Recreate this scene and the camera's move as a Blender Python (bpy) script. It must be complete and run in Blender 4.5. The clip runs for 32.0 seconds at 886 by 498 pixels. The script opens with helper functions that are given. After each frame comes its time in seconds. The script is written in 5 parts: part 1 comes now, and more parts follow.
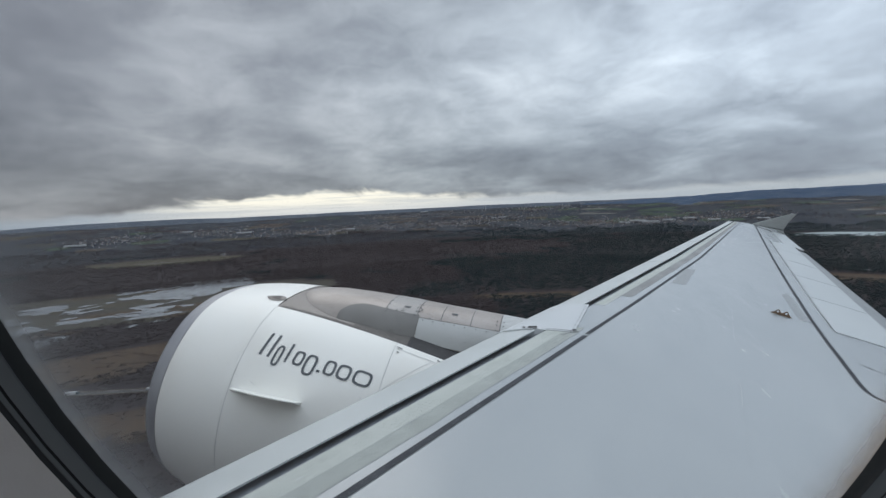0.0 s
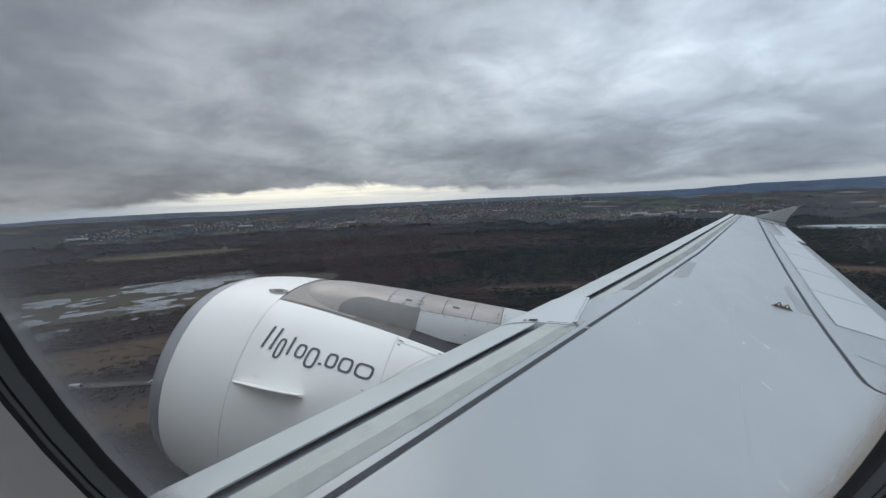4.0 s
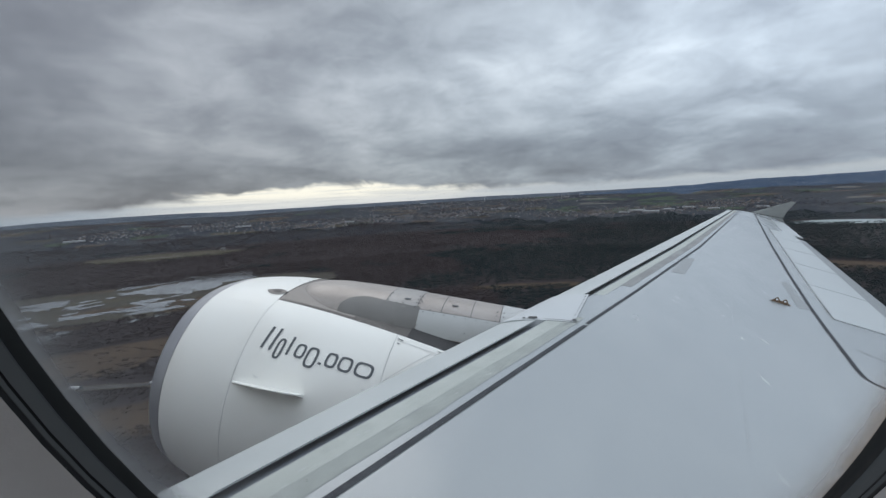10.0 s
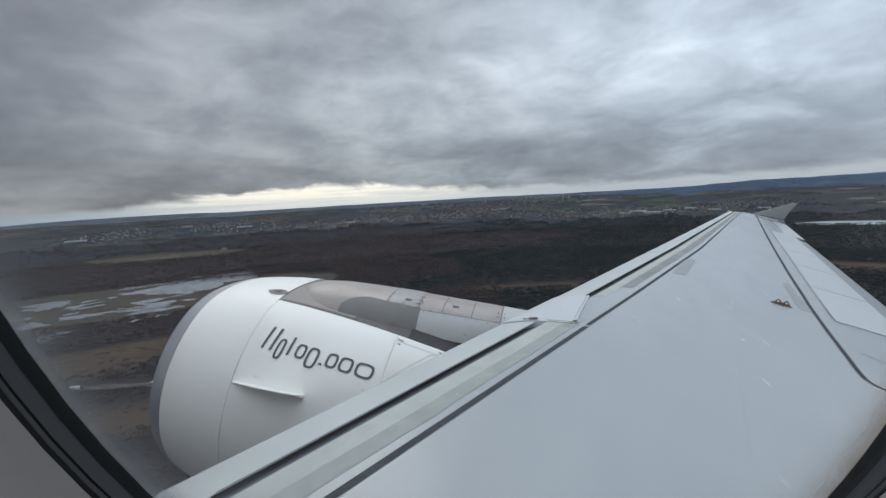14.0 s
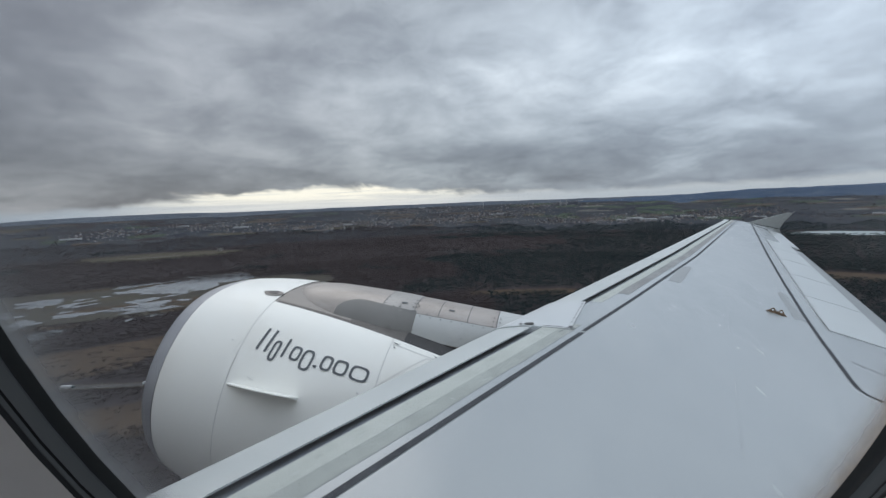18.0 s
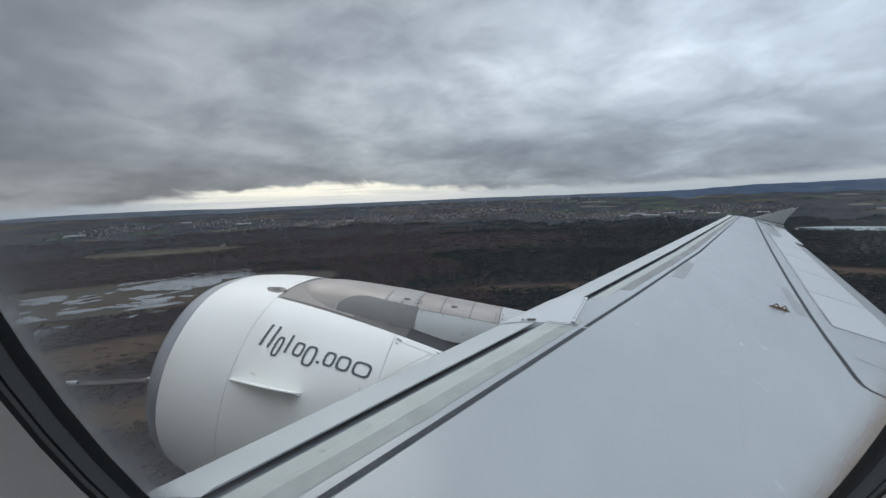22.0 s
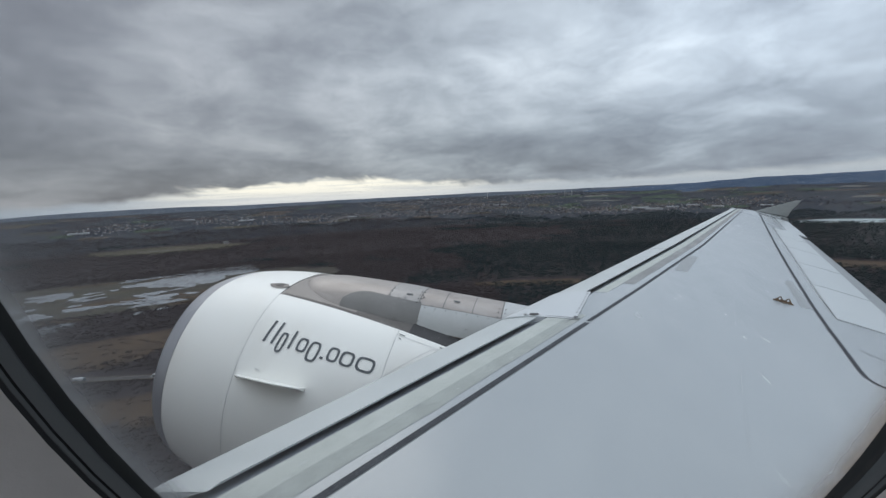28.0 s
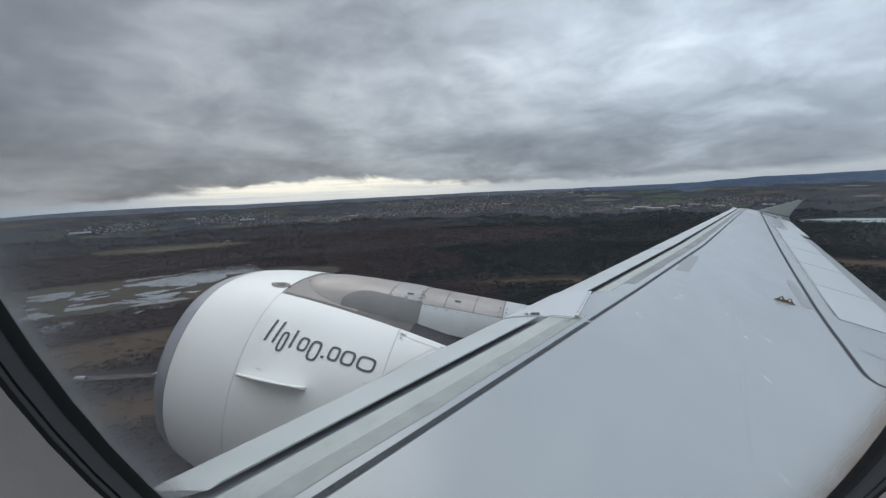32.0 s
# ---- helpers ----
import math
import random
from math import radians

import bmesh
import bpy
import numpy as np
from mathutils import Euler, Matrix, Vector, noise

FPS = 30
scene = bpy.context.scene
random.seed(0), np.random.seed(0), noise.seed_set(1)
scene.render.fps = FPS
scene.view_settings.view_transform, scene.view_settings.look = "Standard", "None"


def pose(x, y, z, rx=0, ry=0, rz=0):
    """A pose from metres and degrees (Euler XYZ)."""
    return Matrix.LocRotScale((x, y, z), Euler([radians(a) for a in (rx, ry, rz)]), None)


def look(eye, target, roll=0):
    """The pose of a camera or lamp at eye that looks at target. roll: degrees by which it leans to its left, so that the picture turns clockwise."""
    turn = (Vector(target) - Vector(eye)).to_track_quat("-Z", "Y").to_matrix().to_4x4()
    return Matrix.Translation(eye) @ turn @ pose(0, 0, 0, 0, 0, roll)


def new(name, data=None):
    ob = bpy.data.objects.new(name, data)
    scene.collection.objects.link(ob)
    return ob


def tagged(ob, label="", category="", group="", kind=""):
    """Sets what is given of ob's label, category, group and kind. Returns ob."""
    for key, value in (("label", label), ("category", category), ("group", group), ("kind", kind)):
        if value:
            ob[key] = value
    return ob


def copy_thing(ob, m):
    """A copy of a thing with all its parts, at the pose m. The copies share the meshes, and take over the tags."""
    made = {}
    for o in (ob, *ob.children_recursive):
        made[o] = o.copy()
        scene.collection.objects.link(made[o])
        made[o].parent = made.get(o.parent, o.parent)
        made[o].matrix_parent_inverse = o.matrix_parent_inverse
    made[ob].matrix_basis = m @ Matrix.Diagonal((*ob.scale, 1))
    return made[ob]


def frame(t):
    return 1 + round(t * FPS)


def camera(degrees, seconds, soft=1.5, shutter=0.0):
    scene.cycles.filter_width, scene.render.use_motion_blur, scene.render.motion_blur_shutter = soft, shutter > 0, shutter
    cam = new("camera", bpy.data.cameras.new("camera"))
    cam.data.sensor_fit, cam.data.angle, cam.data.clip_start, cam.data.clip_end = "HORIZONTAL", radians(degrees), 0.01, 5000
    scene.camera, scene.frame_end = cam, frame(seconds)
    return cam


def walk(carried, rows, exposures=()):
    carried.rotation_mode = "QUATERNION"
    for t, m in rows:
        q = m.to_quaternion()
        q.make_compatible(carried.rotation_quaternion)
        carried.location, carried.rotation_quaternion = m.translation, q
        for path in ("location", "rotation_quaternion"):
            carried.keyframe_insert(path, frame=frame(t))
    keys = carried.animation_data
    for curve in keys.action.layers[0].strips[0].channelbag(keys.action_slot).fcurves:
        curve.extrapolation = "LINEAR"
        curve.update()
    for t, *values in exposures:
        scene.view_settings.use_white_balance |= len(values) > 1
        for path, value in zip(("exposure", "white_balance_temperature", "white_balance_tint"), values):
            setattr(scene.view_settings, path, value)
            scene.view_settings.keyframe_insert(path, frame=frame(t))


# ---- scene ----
ROWS = [
    (0, 0.00021, -0.00010, 0.00143, 84.289, 2.675, -0.621),
    (0.5, 0.00035, -0.00010, 0.00172, 84.864, 2.523, -0.736),
    (1, 0.00034, -0.00010, 0.00167, 84.427, 2.811, -0.698),
    (1.5, 0.00027, -0.00000, 0.00168, 83.816, 2.755, -0.451),
    (2, 0.00031, -0.00000, 0.00180, 83.741, 2.429, -0.414),
    (2.5, 0.00038, -0.00010, 0.00216, 84.185, 2.264, -0.420),
    (3, 0.00044, -0.00010, 0.00235, 84.053, 2.601, -0.328),
    (3.5, 0.00036, -0.00000, 0.00206, 83.709, 2.686, -0.416),
    (5.5, 0.00022, -0.00000, 0.00138, 82.802, 3.007, -0.528),
    (6, 0.00029, -0.00000, 0.00160, 83.129, 3.175, -0.423),
    (6.5, 0.00037, -0.00000, 0.00187, 83.936, 3.097, -0.520),
    (7, 0.00028, -0.00000, 0.00172, 83.743, 3.002, -0.562),
    (7.5, 0.00028, -0.00000, 0.00163, 83.733, 2.875, -0.500),
    (8, 0.00037, -0.00010, 0.00185, 83.990, 2.495, -0.312),
    (8.5, 0.00026, -0.00000, 0.00147, 83.206, 2.261, -0.041),
    (9, 0.00019, -0.00000, 0.00130, 83.338, 2.405, -0.198),
    (9.5, 0.00017, -0.00000, 0.00102, 83.678, 2.844, -0.592),
    (10, 0.00008, -0.00000, 0.00048, 83.155, 3.272, -0.741),
    (10.5, 0.00013, -0.00000, 0.00054, 82.920, 3.323, -0.642),
    (11, 0.00008, -0.00000, 0.00053, 82.682, 3.499, -0.510),
    (11.5, 0.00009, -0.00000, 0.00066, 82.770, 3.500, -0.454),
    (12, 0.00009, 0.00000, 0.00054, 82.132, 3.423, -0.281),
    (12.5, 0.00008, 0.00000, 0.00060, 81.776, 3.306, -0.009),
    (13, 0.00015, 0.00000, 0.00075, 82.087, 3.113, -0.007),
    (13.5, 0.00020, -0.00000, 0.00114, 83.179, 3.052, -0.297),
    (14, 0.00017, -0.00000, 0.00105, 83.252, 3.157, -0.617),
    (14.5, 0.00019, -0.00000, 0.00108, 83.117, 3.097, -0.689),
    (16.5, 0.00015, 0.00000, 0.00110, 81.837, 2.566, -0.388),
    (17, 0.00027, 0.00000, 0.00137, 82.494, 2.355, -0.426),
    (17.5, 0.00025, -0.00000, 0.00152, 83.246, 2.335, -0.684),
    (18, 0.00027, -0.00000, 0.00165, 83.754, 2.225, -0.916),
    (18.5, 0.00025, -0.00000, 0.00146, 83.676, 2.370, -1.059),
    (19, 0.00020, -0.00000, 0.00135, 83.256, 2.506, -0.974),
    (19.5, 0.00024, -0.00000, 0.00123, 83.070, 2.527, -0.841),
    (20, 0.00026, -0.00000, 0.00123, 82.913, 2.526, -0.777),
    (20.5, 0.00024, 0.00000, 0.00107, 82.404, 2.485, -0.565),
    (21, 0.00025, 0.00000, 0.00113, 82.379, 2.450, -0.456),
    (21.5, 0.00029, -0.00000, 0.00133, 82.871, 2.316, -0.481),
    (22, 0.00024, -0.00000, 0.00143, 83.231, 2.348, -0.628),
    (22.5, 0.00026, -0.00000, 0.00143, 83.174, 2.271, -0.590),
    (23, 0.00030, -0.00000, 0.00135, 82.845, 2.144, -0.633),
    (23.5, 0.00023, -0.00000, 0.00132, 83.127, 2.030, -0.890),
    (24, 0.00025, -0.00000, 0.00155, 83.801, 2.109, -0.999),
    (24.5, 0.00030, -0.00010, 0.00180, 84.215, 2.296, -0.983),
    (25, 0.00029, -0.00000, 0.00176, 83.756, 2.525, -0.766),
    (25.5, 0.00029, -0.00000, 0.00163, 83.159, 2.404, -0.516),
    (27.5, 0.00029, -0.00000, 0.00153, 82.590, 2.778, -0.374),
    (28, 0.00029, -0.00000, 0.00155, 82.591, 2.777, -0.361),
    (28.5, 0.00029, -0.00000, 0.00183, 83.320, 2.682, -0.479),
    (29, 0.00041, -0.00000, 0.00201, 83.881, 2.617, -0.608),
    (29.5, 0.00040, -0.00000, 0.00205, 83.955, 2.639, -0.684),
    (30, 0.00036, -0.00000, 0.00193, 83.599, 2.664, -0.655),
    (30.5, 0.00034, -0.00000, 0.00180, 83.069, 2.746, -0.533),
    (31, 0.00032, -0.00000, 0.00180, 82.712, 2.761, -0.337),
    (31.5, 0.00039, -0.00000, 0.00197, 82.976, 2.721, -0.276),
    (32, 0.00036, 0.00000, 0.00182, 82.506, 2.741, -0.220),
]
cam = camera(93.43, 32.0, soft=1.4)
walk(cam, [(r[0], pose(*r[1:])) for r in ROWS])

# ---- world, sun ----
# Attitude of the airliner: nose up in the climb. x aft, y outboard, z up in the aircraft's own frame.
AIR = Matrix(((0.954471, 0.234819, 0.183969, 0), (-0.232815, 0.97197, -0.032737, 0),
              (-0.1865, -0.011585, 0.982387, 0), (0, 0, 0, 1)))
SUN_AZ, SUN_EL = radians(-24), radians(52)


class Nodes:
    """Short hand for a node tree."""

    def __init__(self, tree):
        self.t = tree
        tree.nodes.clear()

    def add(self, kind, **kw):
        n = self.t.nodes.new(kind)
        for k, v in kw.items():
            if k in n.inputs:
                self.put(n.inputs[k], v)
        return n

    def put(self, socket, v):
        if isinstance(v, bpy.types.NodeSocket):
            self.t.links.new(v, socket)
        elif v is not None:
            socket.default_value = v

    def math(self, op, a, b=None, c=None, clamp=False):
        n = self.t.nodes.new("ShaderNodeMath")
        n.operation, n.use_clamp = op, clamp
        for i, v in enumerate((a, b, c)):
            if v is not None:
                self.put(n.inputs[i], v)
        return n.outputs[0]

    def ramp(self, fac, stops, ease=False):
        n = self.t.nodes.new("ShaderNodeValToRGB")
        n.color_ramp.interpolation = "EASE" if ease else "LINEAR"
        while len(n.color_ramp.elements) < len(stops):
            n.color_ramp.elements.new(0.5)
        for e, (p, col) in zip(n.color_ramp.elements, stops):
            e.position = p
            e.color = (*col, 1) if len(col) == 3 else col
        self.put(n.inputs[0], fac)
        return n.outputs[0]

    def span(self, v, a, b, c=0.0, d=1.0, smooth=True):
        n = self.t.nodes.new("ShaderNodeMapRange")
        n.interpolation_type = "SMOOTHSTEP" if smooth else "LINEAR"
        for i, x in enumerate((v, a, b, c, d)):
            self.put(n.inputs[i], x)
        return n.outputs[0]

    def mix(self, fac, a, b, mode="MIX"):
        n = self.t.nodes.new("ShaderNodeMix")
        n.data_type, n.blend_type = "RGBA", mode
        self.put(n.inputs[0], fac)
        for s, v in ((6, a), (7, b)):
            self.put(n.inputs[s], (*v, 1) if isinstance(v, tuple) and len(v) == 3 else v)
        return n.outputs[2]

    def noise(self, vec, scale, detail=4.0, rough=0.55, distort=0.0):
        n = self.t.nodes.new("ShaderNodeTexNoise")
        if vec is not None:
            self.put(n.inputs["Vector"], vec)
        for k, v in (("Scale", scale), ("Detail", detail), ("Roughness", rough), ("Distortion", distort)):
            n.inputs[k].default_value = v
        return n.outputs[0]


def build_world():
    w = bpy.data.worlds.new("overcast_sky")
    scene.world = w
    w.use_nodes = True
    n = Nodes(w.node_tree)
    co = n.add("ShaderNodeTexCoord").outputs["Generated"]
    sep = n.add("ShaderNodeSeparateXYZ", Vector=co)
    x, y, z = sep.outputs
    # clouds lie on a flat deck in long rolls that run away from the aircraft: project the direction on it
    h = n.math("ADD", n.math("MAXIMUM", z, 0.0), 0.27)
    u, v = n.math("DIVIDE", x, h), n.math("DIVIDE", y, h)
    ca, sa = math.cos(0.16), math.sin(0.16)
    across = n.math("SUBTRACT", n.math("MULTIPLY", u, ca), n.math("MULTIPLY", v, sa))
    along = n.math("ADD", n.math("MULTIPLY", u, sa), n.math("MULTIPLY", v, ca))

    def deck(ka, kl, seed):
        return n.add("ShaderNodeCombineXYZ", X=n.math("MULTIPLY", across, ka), Y=n.math("MULTIPLY", along, kl), Z=seed).outputs[0]

    big = n.noise(deck(0.78, 0.74, 5.3), 1.0, 3.0, 0.5, 0.3)
    mid = n.noise(deck(2.2, 2.1, 1.1), 1.0, 5.0, 0.52, 0.45)
    fine = n.noise(deck(7.5, 8.0, 7.0), 1.0, 5.0, 0.6, 0.7)
    dens = n.math("ADD", n.math("MULTIPLY", big, 0.62), n.math("ADD", n.math("MULTIPLY", mid, 0.44), n.math("MULTIPLY", fine, 0.13)))
    cloud = n.ramp(n.span(dens, 0.43, 0.79, smooth=False), [(0.0, (0.190, 0.217, 0.262)), (0.35, (0.277, 0.317, 0.370)), (0.65, (0.415, 0.470, 0.533)), (1.0, (0.62, 0.686, 0.756))])
    # thinner, brighter cloud overhead and towards the clearing east; heavier, browner grey in the west
    az = n.math("ARCTAN2", x, y)
    lift = n.math("MULTIPLY", n.span(z, 0.03, 0.36, 0.76, 1.15), n.span(z, 0.42, 1.0, 1.0, 2.75))
    lift = n.math("MULTIPLY", lift, n.math("MULTIPLY", n.span(x, -0.55, 0.45, 0.85, 1.24), n.span(x, 0.2, 0.75, 1.0, 1.36)))
    cloud = n.mix(1.0, cloud, n.add("ShaderNodeCombineColor", Red=lift, Green=lift, Blue=lift).outputs[0], "MULTIPLY")
    cloud = n.mix(1.0, cloud, n.ramp(n.span(x, -0.8, 0.7), [(0.0, (1.04, 0.985, 0.965)), (0.5, (1.01, 1.0, 0.99)), (1.0, (0.98, 1.0, 1.02))]), "MULTIPLY")
    # clear gap between the deck and the horizon, brightest below the hidden sun, with a ragged cloud base above it
    edge = n.noise(n.add("ShaderNodeCombineXYZ", X=n.math("MULTIPLY", az, 4.0), Y=n.math("MULTIPLY", z, 9.0), Z=0.0).outputs[0], 1.6, 7.0, 0.60, 0.3)
    top = n.math("ADD", -0.006, n.math("MULTIPLY", edge, 0.088))
    toward = n.math("MULTIPLY", n.span(az, -0.74, -0.45, 0.0, 1.0), n.span(az, -0.16, 0.36, 1.0, 0.22))
    reach = n.math("ADD", n.math("ADD", 0.32, n.math("MULTIPLY", toward, 0.76)), n.span(az, 0.15, 0.75, 0.0, 0.12))
    gap = n.span(n.math("SUBTRACT", z, n.math("MULTIPLY", top, reach)), -0.010, 0.006, 1.0, 0.0)
    streak = n.noise(n.add("ShaderNodeCombineXYZ", X=n.math("MULTIPLY", az, 3.0), Y=n.math("MULTIPLY", z, 60.0), Z=1.0).outputs[0], 1.3, 5.0, 0.6, 0.3)
    bright = n.mix(toward, (0.38, 0.45, 0.53), n.mix(n.span(z, 0.004, 0.030), (0.74, 0.76, 0.76), (1.05, 1.02, 0.90)))
    bright = n.mix(n.math("MULTIPLY", n.span(streak, 0.44, 0.64, 0.0, 0.75), n.math("SUBTRACT", 1.0, n.math("MULTIPLY", toward, 0.45))), bright, (0.45, 0.51, 0.58))
    col = n.mix(gap, cloud, bright)
    back = n.add("ShaderNodeBackground", Color=col, Strength=1.0)
    sky = n.t.nodes.new("ShaderNodeTexSky")
    sky.sky_type, sky.sun_disc = "NISHITA", False
    sky.sun_elevation, sky.sun_rotation = SUN_EL, SUN_AZ
    blue = n.add("ShaderNodeBackground", Color=sky.outputs[0], Strength=0.1)
    mixed = n.add("ShaderNodeMixShader")
    mixed.inputs[0].default_value = 0.95
    n.put(mixed.inputs[1], blue.outputs[0])
    n.put(mixed.inputs[2], back.outputs[0])
    out = n.t.nodes.new("ShaderNodeOutputWorld")
    n.put(out.inputs[0], mixed.outputs[0])


build_world()
sun = new("sun", bpy.data.lights.new("sun", "SUN"))
sun.data.energy, sun.data.angle, sun.data.color = 0.75, radians(45), (1.0, 0.97, 0.92)
sun.matrix_world = look((0, 0, 0), (-math.sin(SUN_AZ) * math.cos(SUN_EL), -math.cos(SUN_AZ) * math.cos(SUN_EL), -math.sin(SUN_EL)))

# ---- materials ----


def material(name, stops, scale=3.0, rough=0.5, metal=0.0, bump=0.0, bump_scale=40.0, fine=0.25, coords="Object", tint=0.0, detail=5.0, stretch=(1, 1, 1), spec=0.5, coat=0.0, leaf=0.0, coat_rough=0.12):
    """Colour from two noises run through a ramp; grain and relief at a second, finer scale."""
    m = bpy.data.materials.new(name)
    m.use_nodes = True
    n = Nodes(m.node_tree)
    co = n.add("ShaderNodeTexCoord").outputs[coords]
    mp = n.add("ShaderNodeMapping", Vector=co, Scale=stretch).outputs[0]
    a = n.noise(mp, scale, detail, 0.6)
    b = n.noise(mp, scale * 9.0, 4.0, 0.6)
    v = n.math("ADD", n.math("MULTIPLY", a, 1.0 - fine), n.math("MULTIPLY", b, fine))
    if tint:
        at = n.t.nodes.new("ShaderNodeAttribute")
        at.attribute_name = "tint"
        v = n.math("ADD", v, n.math("MULTIPLY", n.math("SUBTRACT", at.outputs["Fac"], 0.5), tint))
    col = n.ramp(n.span(v, 0.3, 0.7, smooth=False), stops)
    p = n.t.nodes.new("ShaderNodeBsdfPrincipled")
    n.put(p.inputs["Base Color"], col)
    n.put(p.inputs["Roughness"], n.math("ADD", rough - 0.06, n.math("MULTIPLY", b, 0.12)))
    p.inputs["Metallic"].default_value = metal
    p.inputs["Specular IOR Level"].default_value = spec
    p.inputs["Coat Weight"].default_value = coat
    p.inputs["Coat Roughness"].default_value = coat_rough
    if bump:
        bn = n.add("ShaderNodeBump", Strength=bump, Distance=0.02, Height=n.noise(mp, bump_scale, 4.0, 0.6))
        n.put(p.inputs["Normal"], bn.outputs[0])
    shader = p.outputs[0]
    if leaf:
        thin = n.t.nodes.new("ShaderNodeMixShader")
        thin.inputs[0].default_value = leaf
        n.put(thin.inputs[1], shader)
        n.put(thin.inputs[2], n.add("ShaderNodeBsdfTranslucent", Color=col).outputs[0])
        shader = thin.outputs[0]
    n.put(n.t.nodes.new("ShaderNodeOutputMaterial").inputs[0], shader)
    return m


def two(a, b):
    return [(0.0, a), (1.0, b)]


WING = material("wing_paint", [(0.0, (0.312, 0.338, 0.352)), (0.5, (0.345, 0.369, 0.381)), (1.0, (0.378, 0.400, 0.408))], 0.9, 0.25, bump=0.006, bump_scale=2.0, stretch=(1, 0.35, 1), coat=0.36, coat_rough=0.2)
LIGHT = material("spoiler_paint", two((0.51, 0.535, 0.55), (0.58, 0.60, 0.605)), 1.6, 0.42, stretch=(1, 0.4, 1))
SLAT = material("slat_paint", two((0.46, 0.487, 0.485), (0.54, 0.565, 0.560)), 2.0, 0.36)
SEALANT = material("weathered_sealant", [(0.0, (0.345, 0.370, 0.345)), (0.45, (0.415, 0.440, 0.412)), (1.0, (0.48, 0.502, 0.475))], 6.0, 0.6, bump=0.12, bump_scale=60, fine=0.4)
OUTERTAPE = material("stained_grey_tape", [(0.0, (0.185, 0.186, 0.183)), (0.5, (0.245, 0.250, 0.247)), (1.0, (0.33, 0.342, 0.338))], 5.0, 0.65, bump=0.12, bump_scale=50, fine=0.4, stretch=(1, 0.4, 1))
GREYTAPE = material("grey_sealant_band", [(0.0, (0.265, 0.286, 0.268)), (0.5, (0.322, 0.345, 0.326)), (1.0, (0.385, 0.408, 0.388))], 8.0, 0.65, bump=0.15, bump_scale=70, fine=0.45)
SPOILER = material("spoiler_grey_paint", two((0.470, 0.500, 0.506), (0.525, 0.550, 0.552)), 1.2, 0.30, stretch=(1, 0.4, 1), coat=0.15)
FLAPM = material("flap_grey_paint", two((0.215, 0.228, 0.235), (0.285, 0.298, 0.303)), 1.5, 0.45, stretch=(3, 0.4, 1))
FENCE = material("wingtip_fence_paint", two((0.33, 0.348, 0.336), (0.41, 0.427, 0.413)), 3.0, 0.45)
STRIPE = material("dark_marking_paint", two((0.038, 0.042, 0.049), (0.065, 0.07, 0.078)), 8.0, 0.7, spec=0.2)
SEAM = material("panel_seam", two((0.10, 0.105, 0.112), (0.16, 0.165, 0.172)), 12.0, 0.7, spec=0.2)
PATCH = material("repair_patch_paint", two((0.275, 0.290, 0.297), (0.345, 0.362, 0.368)), 22.0, 0.6, fine=0.5, stretch=(3, 0.6, 1))
# near-black that paints in the shade of notches and of the pylon's underside
SLOT = material("recess_shade_dark", two((0.024, 0.024, 0.026), (0.045, 0.044, 0.045)), 5.0, 0.6)
# bluish grey with part of the slot's shade in it
SLOTGREY = material("slot_shade_grey", two((0.22, 0.238, 0.262), (0.30, 0.318, 0.340)), 5.0, 0.6)
RIVETM = material("painted_rivet", two((0.25, 0.26, 0.248), (0.34, 0.35, 0.335)), 30.0, 0.6)
# dark brown-grey that stands for shade round the pylon and in the scoop
SKIRT = material("shade_brown", two((0.085, 0.078, 0.072), (0.145, 0.135, 0.127)), 4.0, 0.6, 0.1, stretch=(0.6, 1, 1))
WHITE = material("cowl_white_paint", [(0.0, (0.775, 0.755, 0.70)), (0.45, (0.872, 0.865, 0.818)), (1.0, (0.90, 0.895, 0.855))], 1.6, 0.40, bump=0.012, bump_scale=4, fine=0.15)
LIP = material("inlet_lip_metal", two((0.40, 0.41, 0.44), (0.52, 0.53, 0.55)), 3.0, 0.42, 0.75)
PYLON = material("pylon_bare_metal", [(0.0, (0.26, 0.232, 0.21)), (0.5, (0.365, 0.332, 0.308)), (1.0, (0.45, 0.42, 0.398))], 2.2, 0.45, 0.3, stretch=(0.5, 1, 2))
PYGREY = material("pylon_grey_panel", two((0.155, 0.15, 0.142), (0.21, 0.205, 0.197)), 3.0, 0.55, 0.1)
APRON = material("pylon_apron_metal", two((0.225, 0.205, 0.19), (0.30, 0.277, 0.26)), 3.0, 0.5, 0.2)
HAIR = material("fine_seam", two((0.33, 0.345, 0.36), (0.40, 0.415, 0.43)), 12.0, 0.6)
COWLSEAM = material("cowl_seam", two((0.50, 0.50, 0.49), (0.66, 0.66, 0.64)), 12.0, 0.6)
PYLIGHT = material("pylon_light_panel", two((0.44, 0.45, 0.445), (0.54, 0.55, 0.545)), 3.0, 0.45, 0.1)
PYPALE = material("pylon_pale_panel", two((0.315, 0.303, 0.290), (0.385, 0.372, 0.358)), 3.0, 0.45, 0.2)
LETTER = material("dark_grey_marking", two((0.075, 0.085, 0.095), (0.11, 0.12, 0.13)), 8.0, 0.45)
BRONZE = material("bronze_fitting", two((0.17, 0.12, 0.082), (0.30, 0.215, 0.15)), 14.0, 0.5, 0.5)
BOLT = material("bolt_steel", two((0.16, 0.16, 0.16), (0.28, 0.28, 0.28)), 20.0, 0.45, 0.6)
DARKIN = material("inlet_duct", two((0.06, 0.06, 0.065), (0.11, 0.11, 0.115)), 4.0, 0.5)
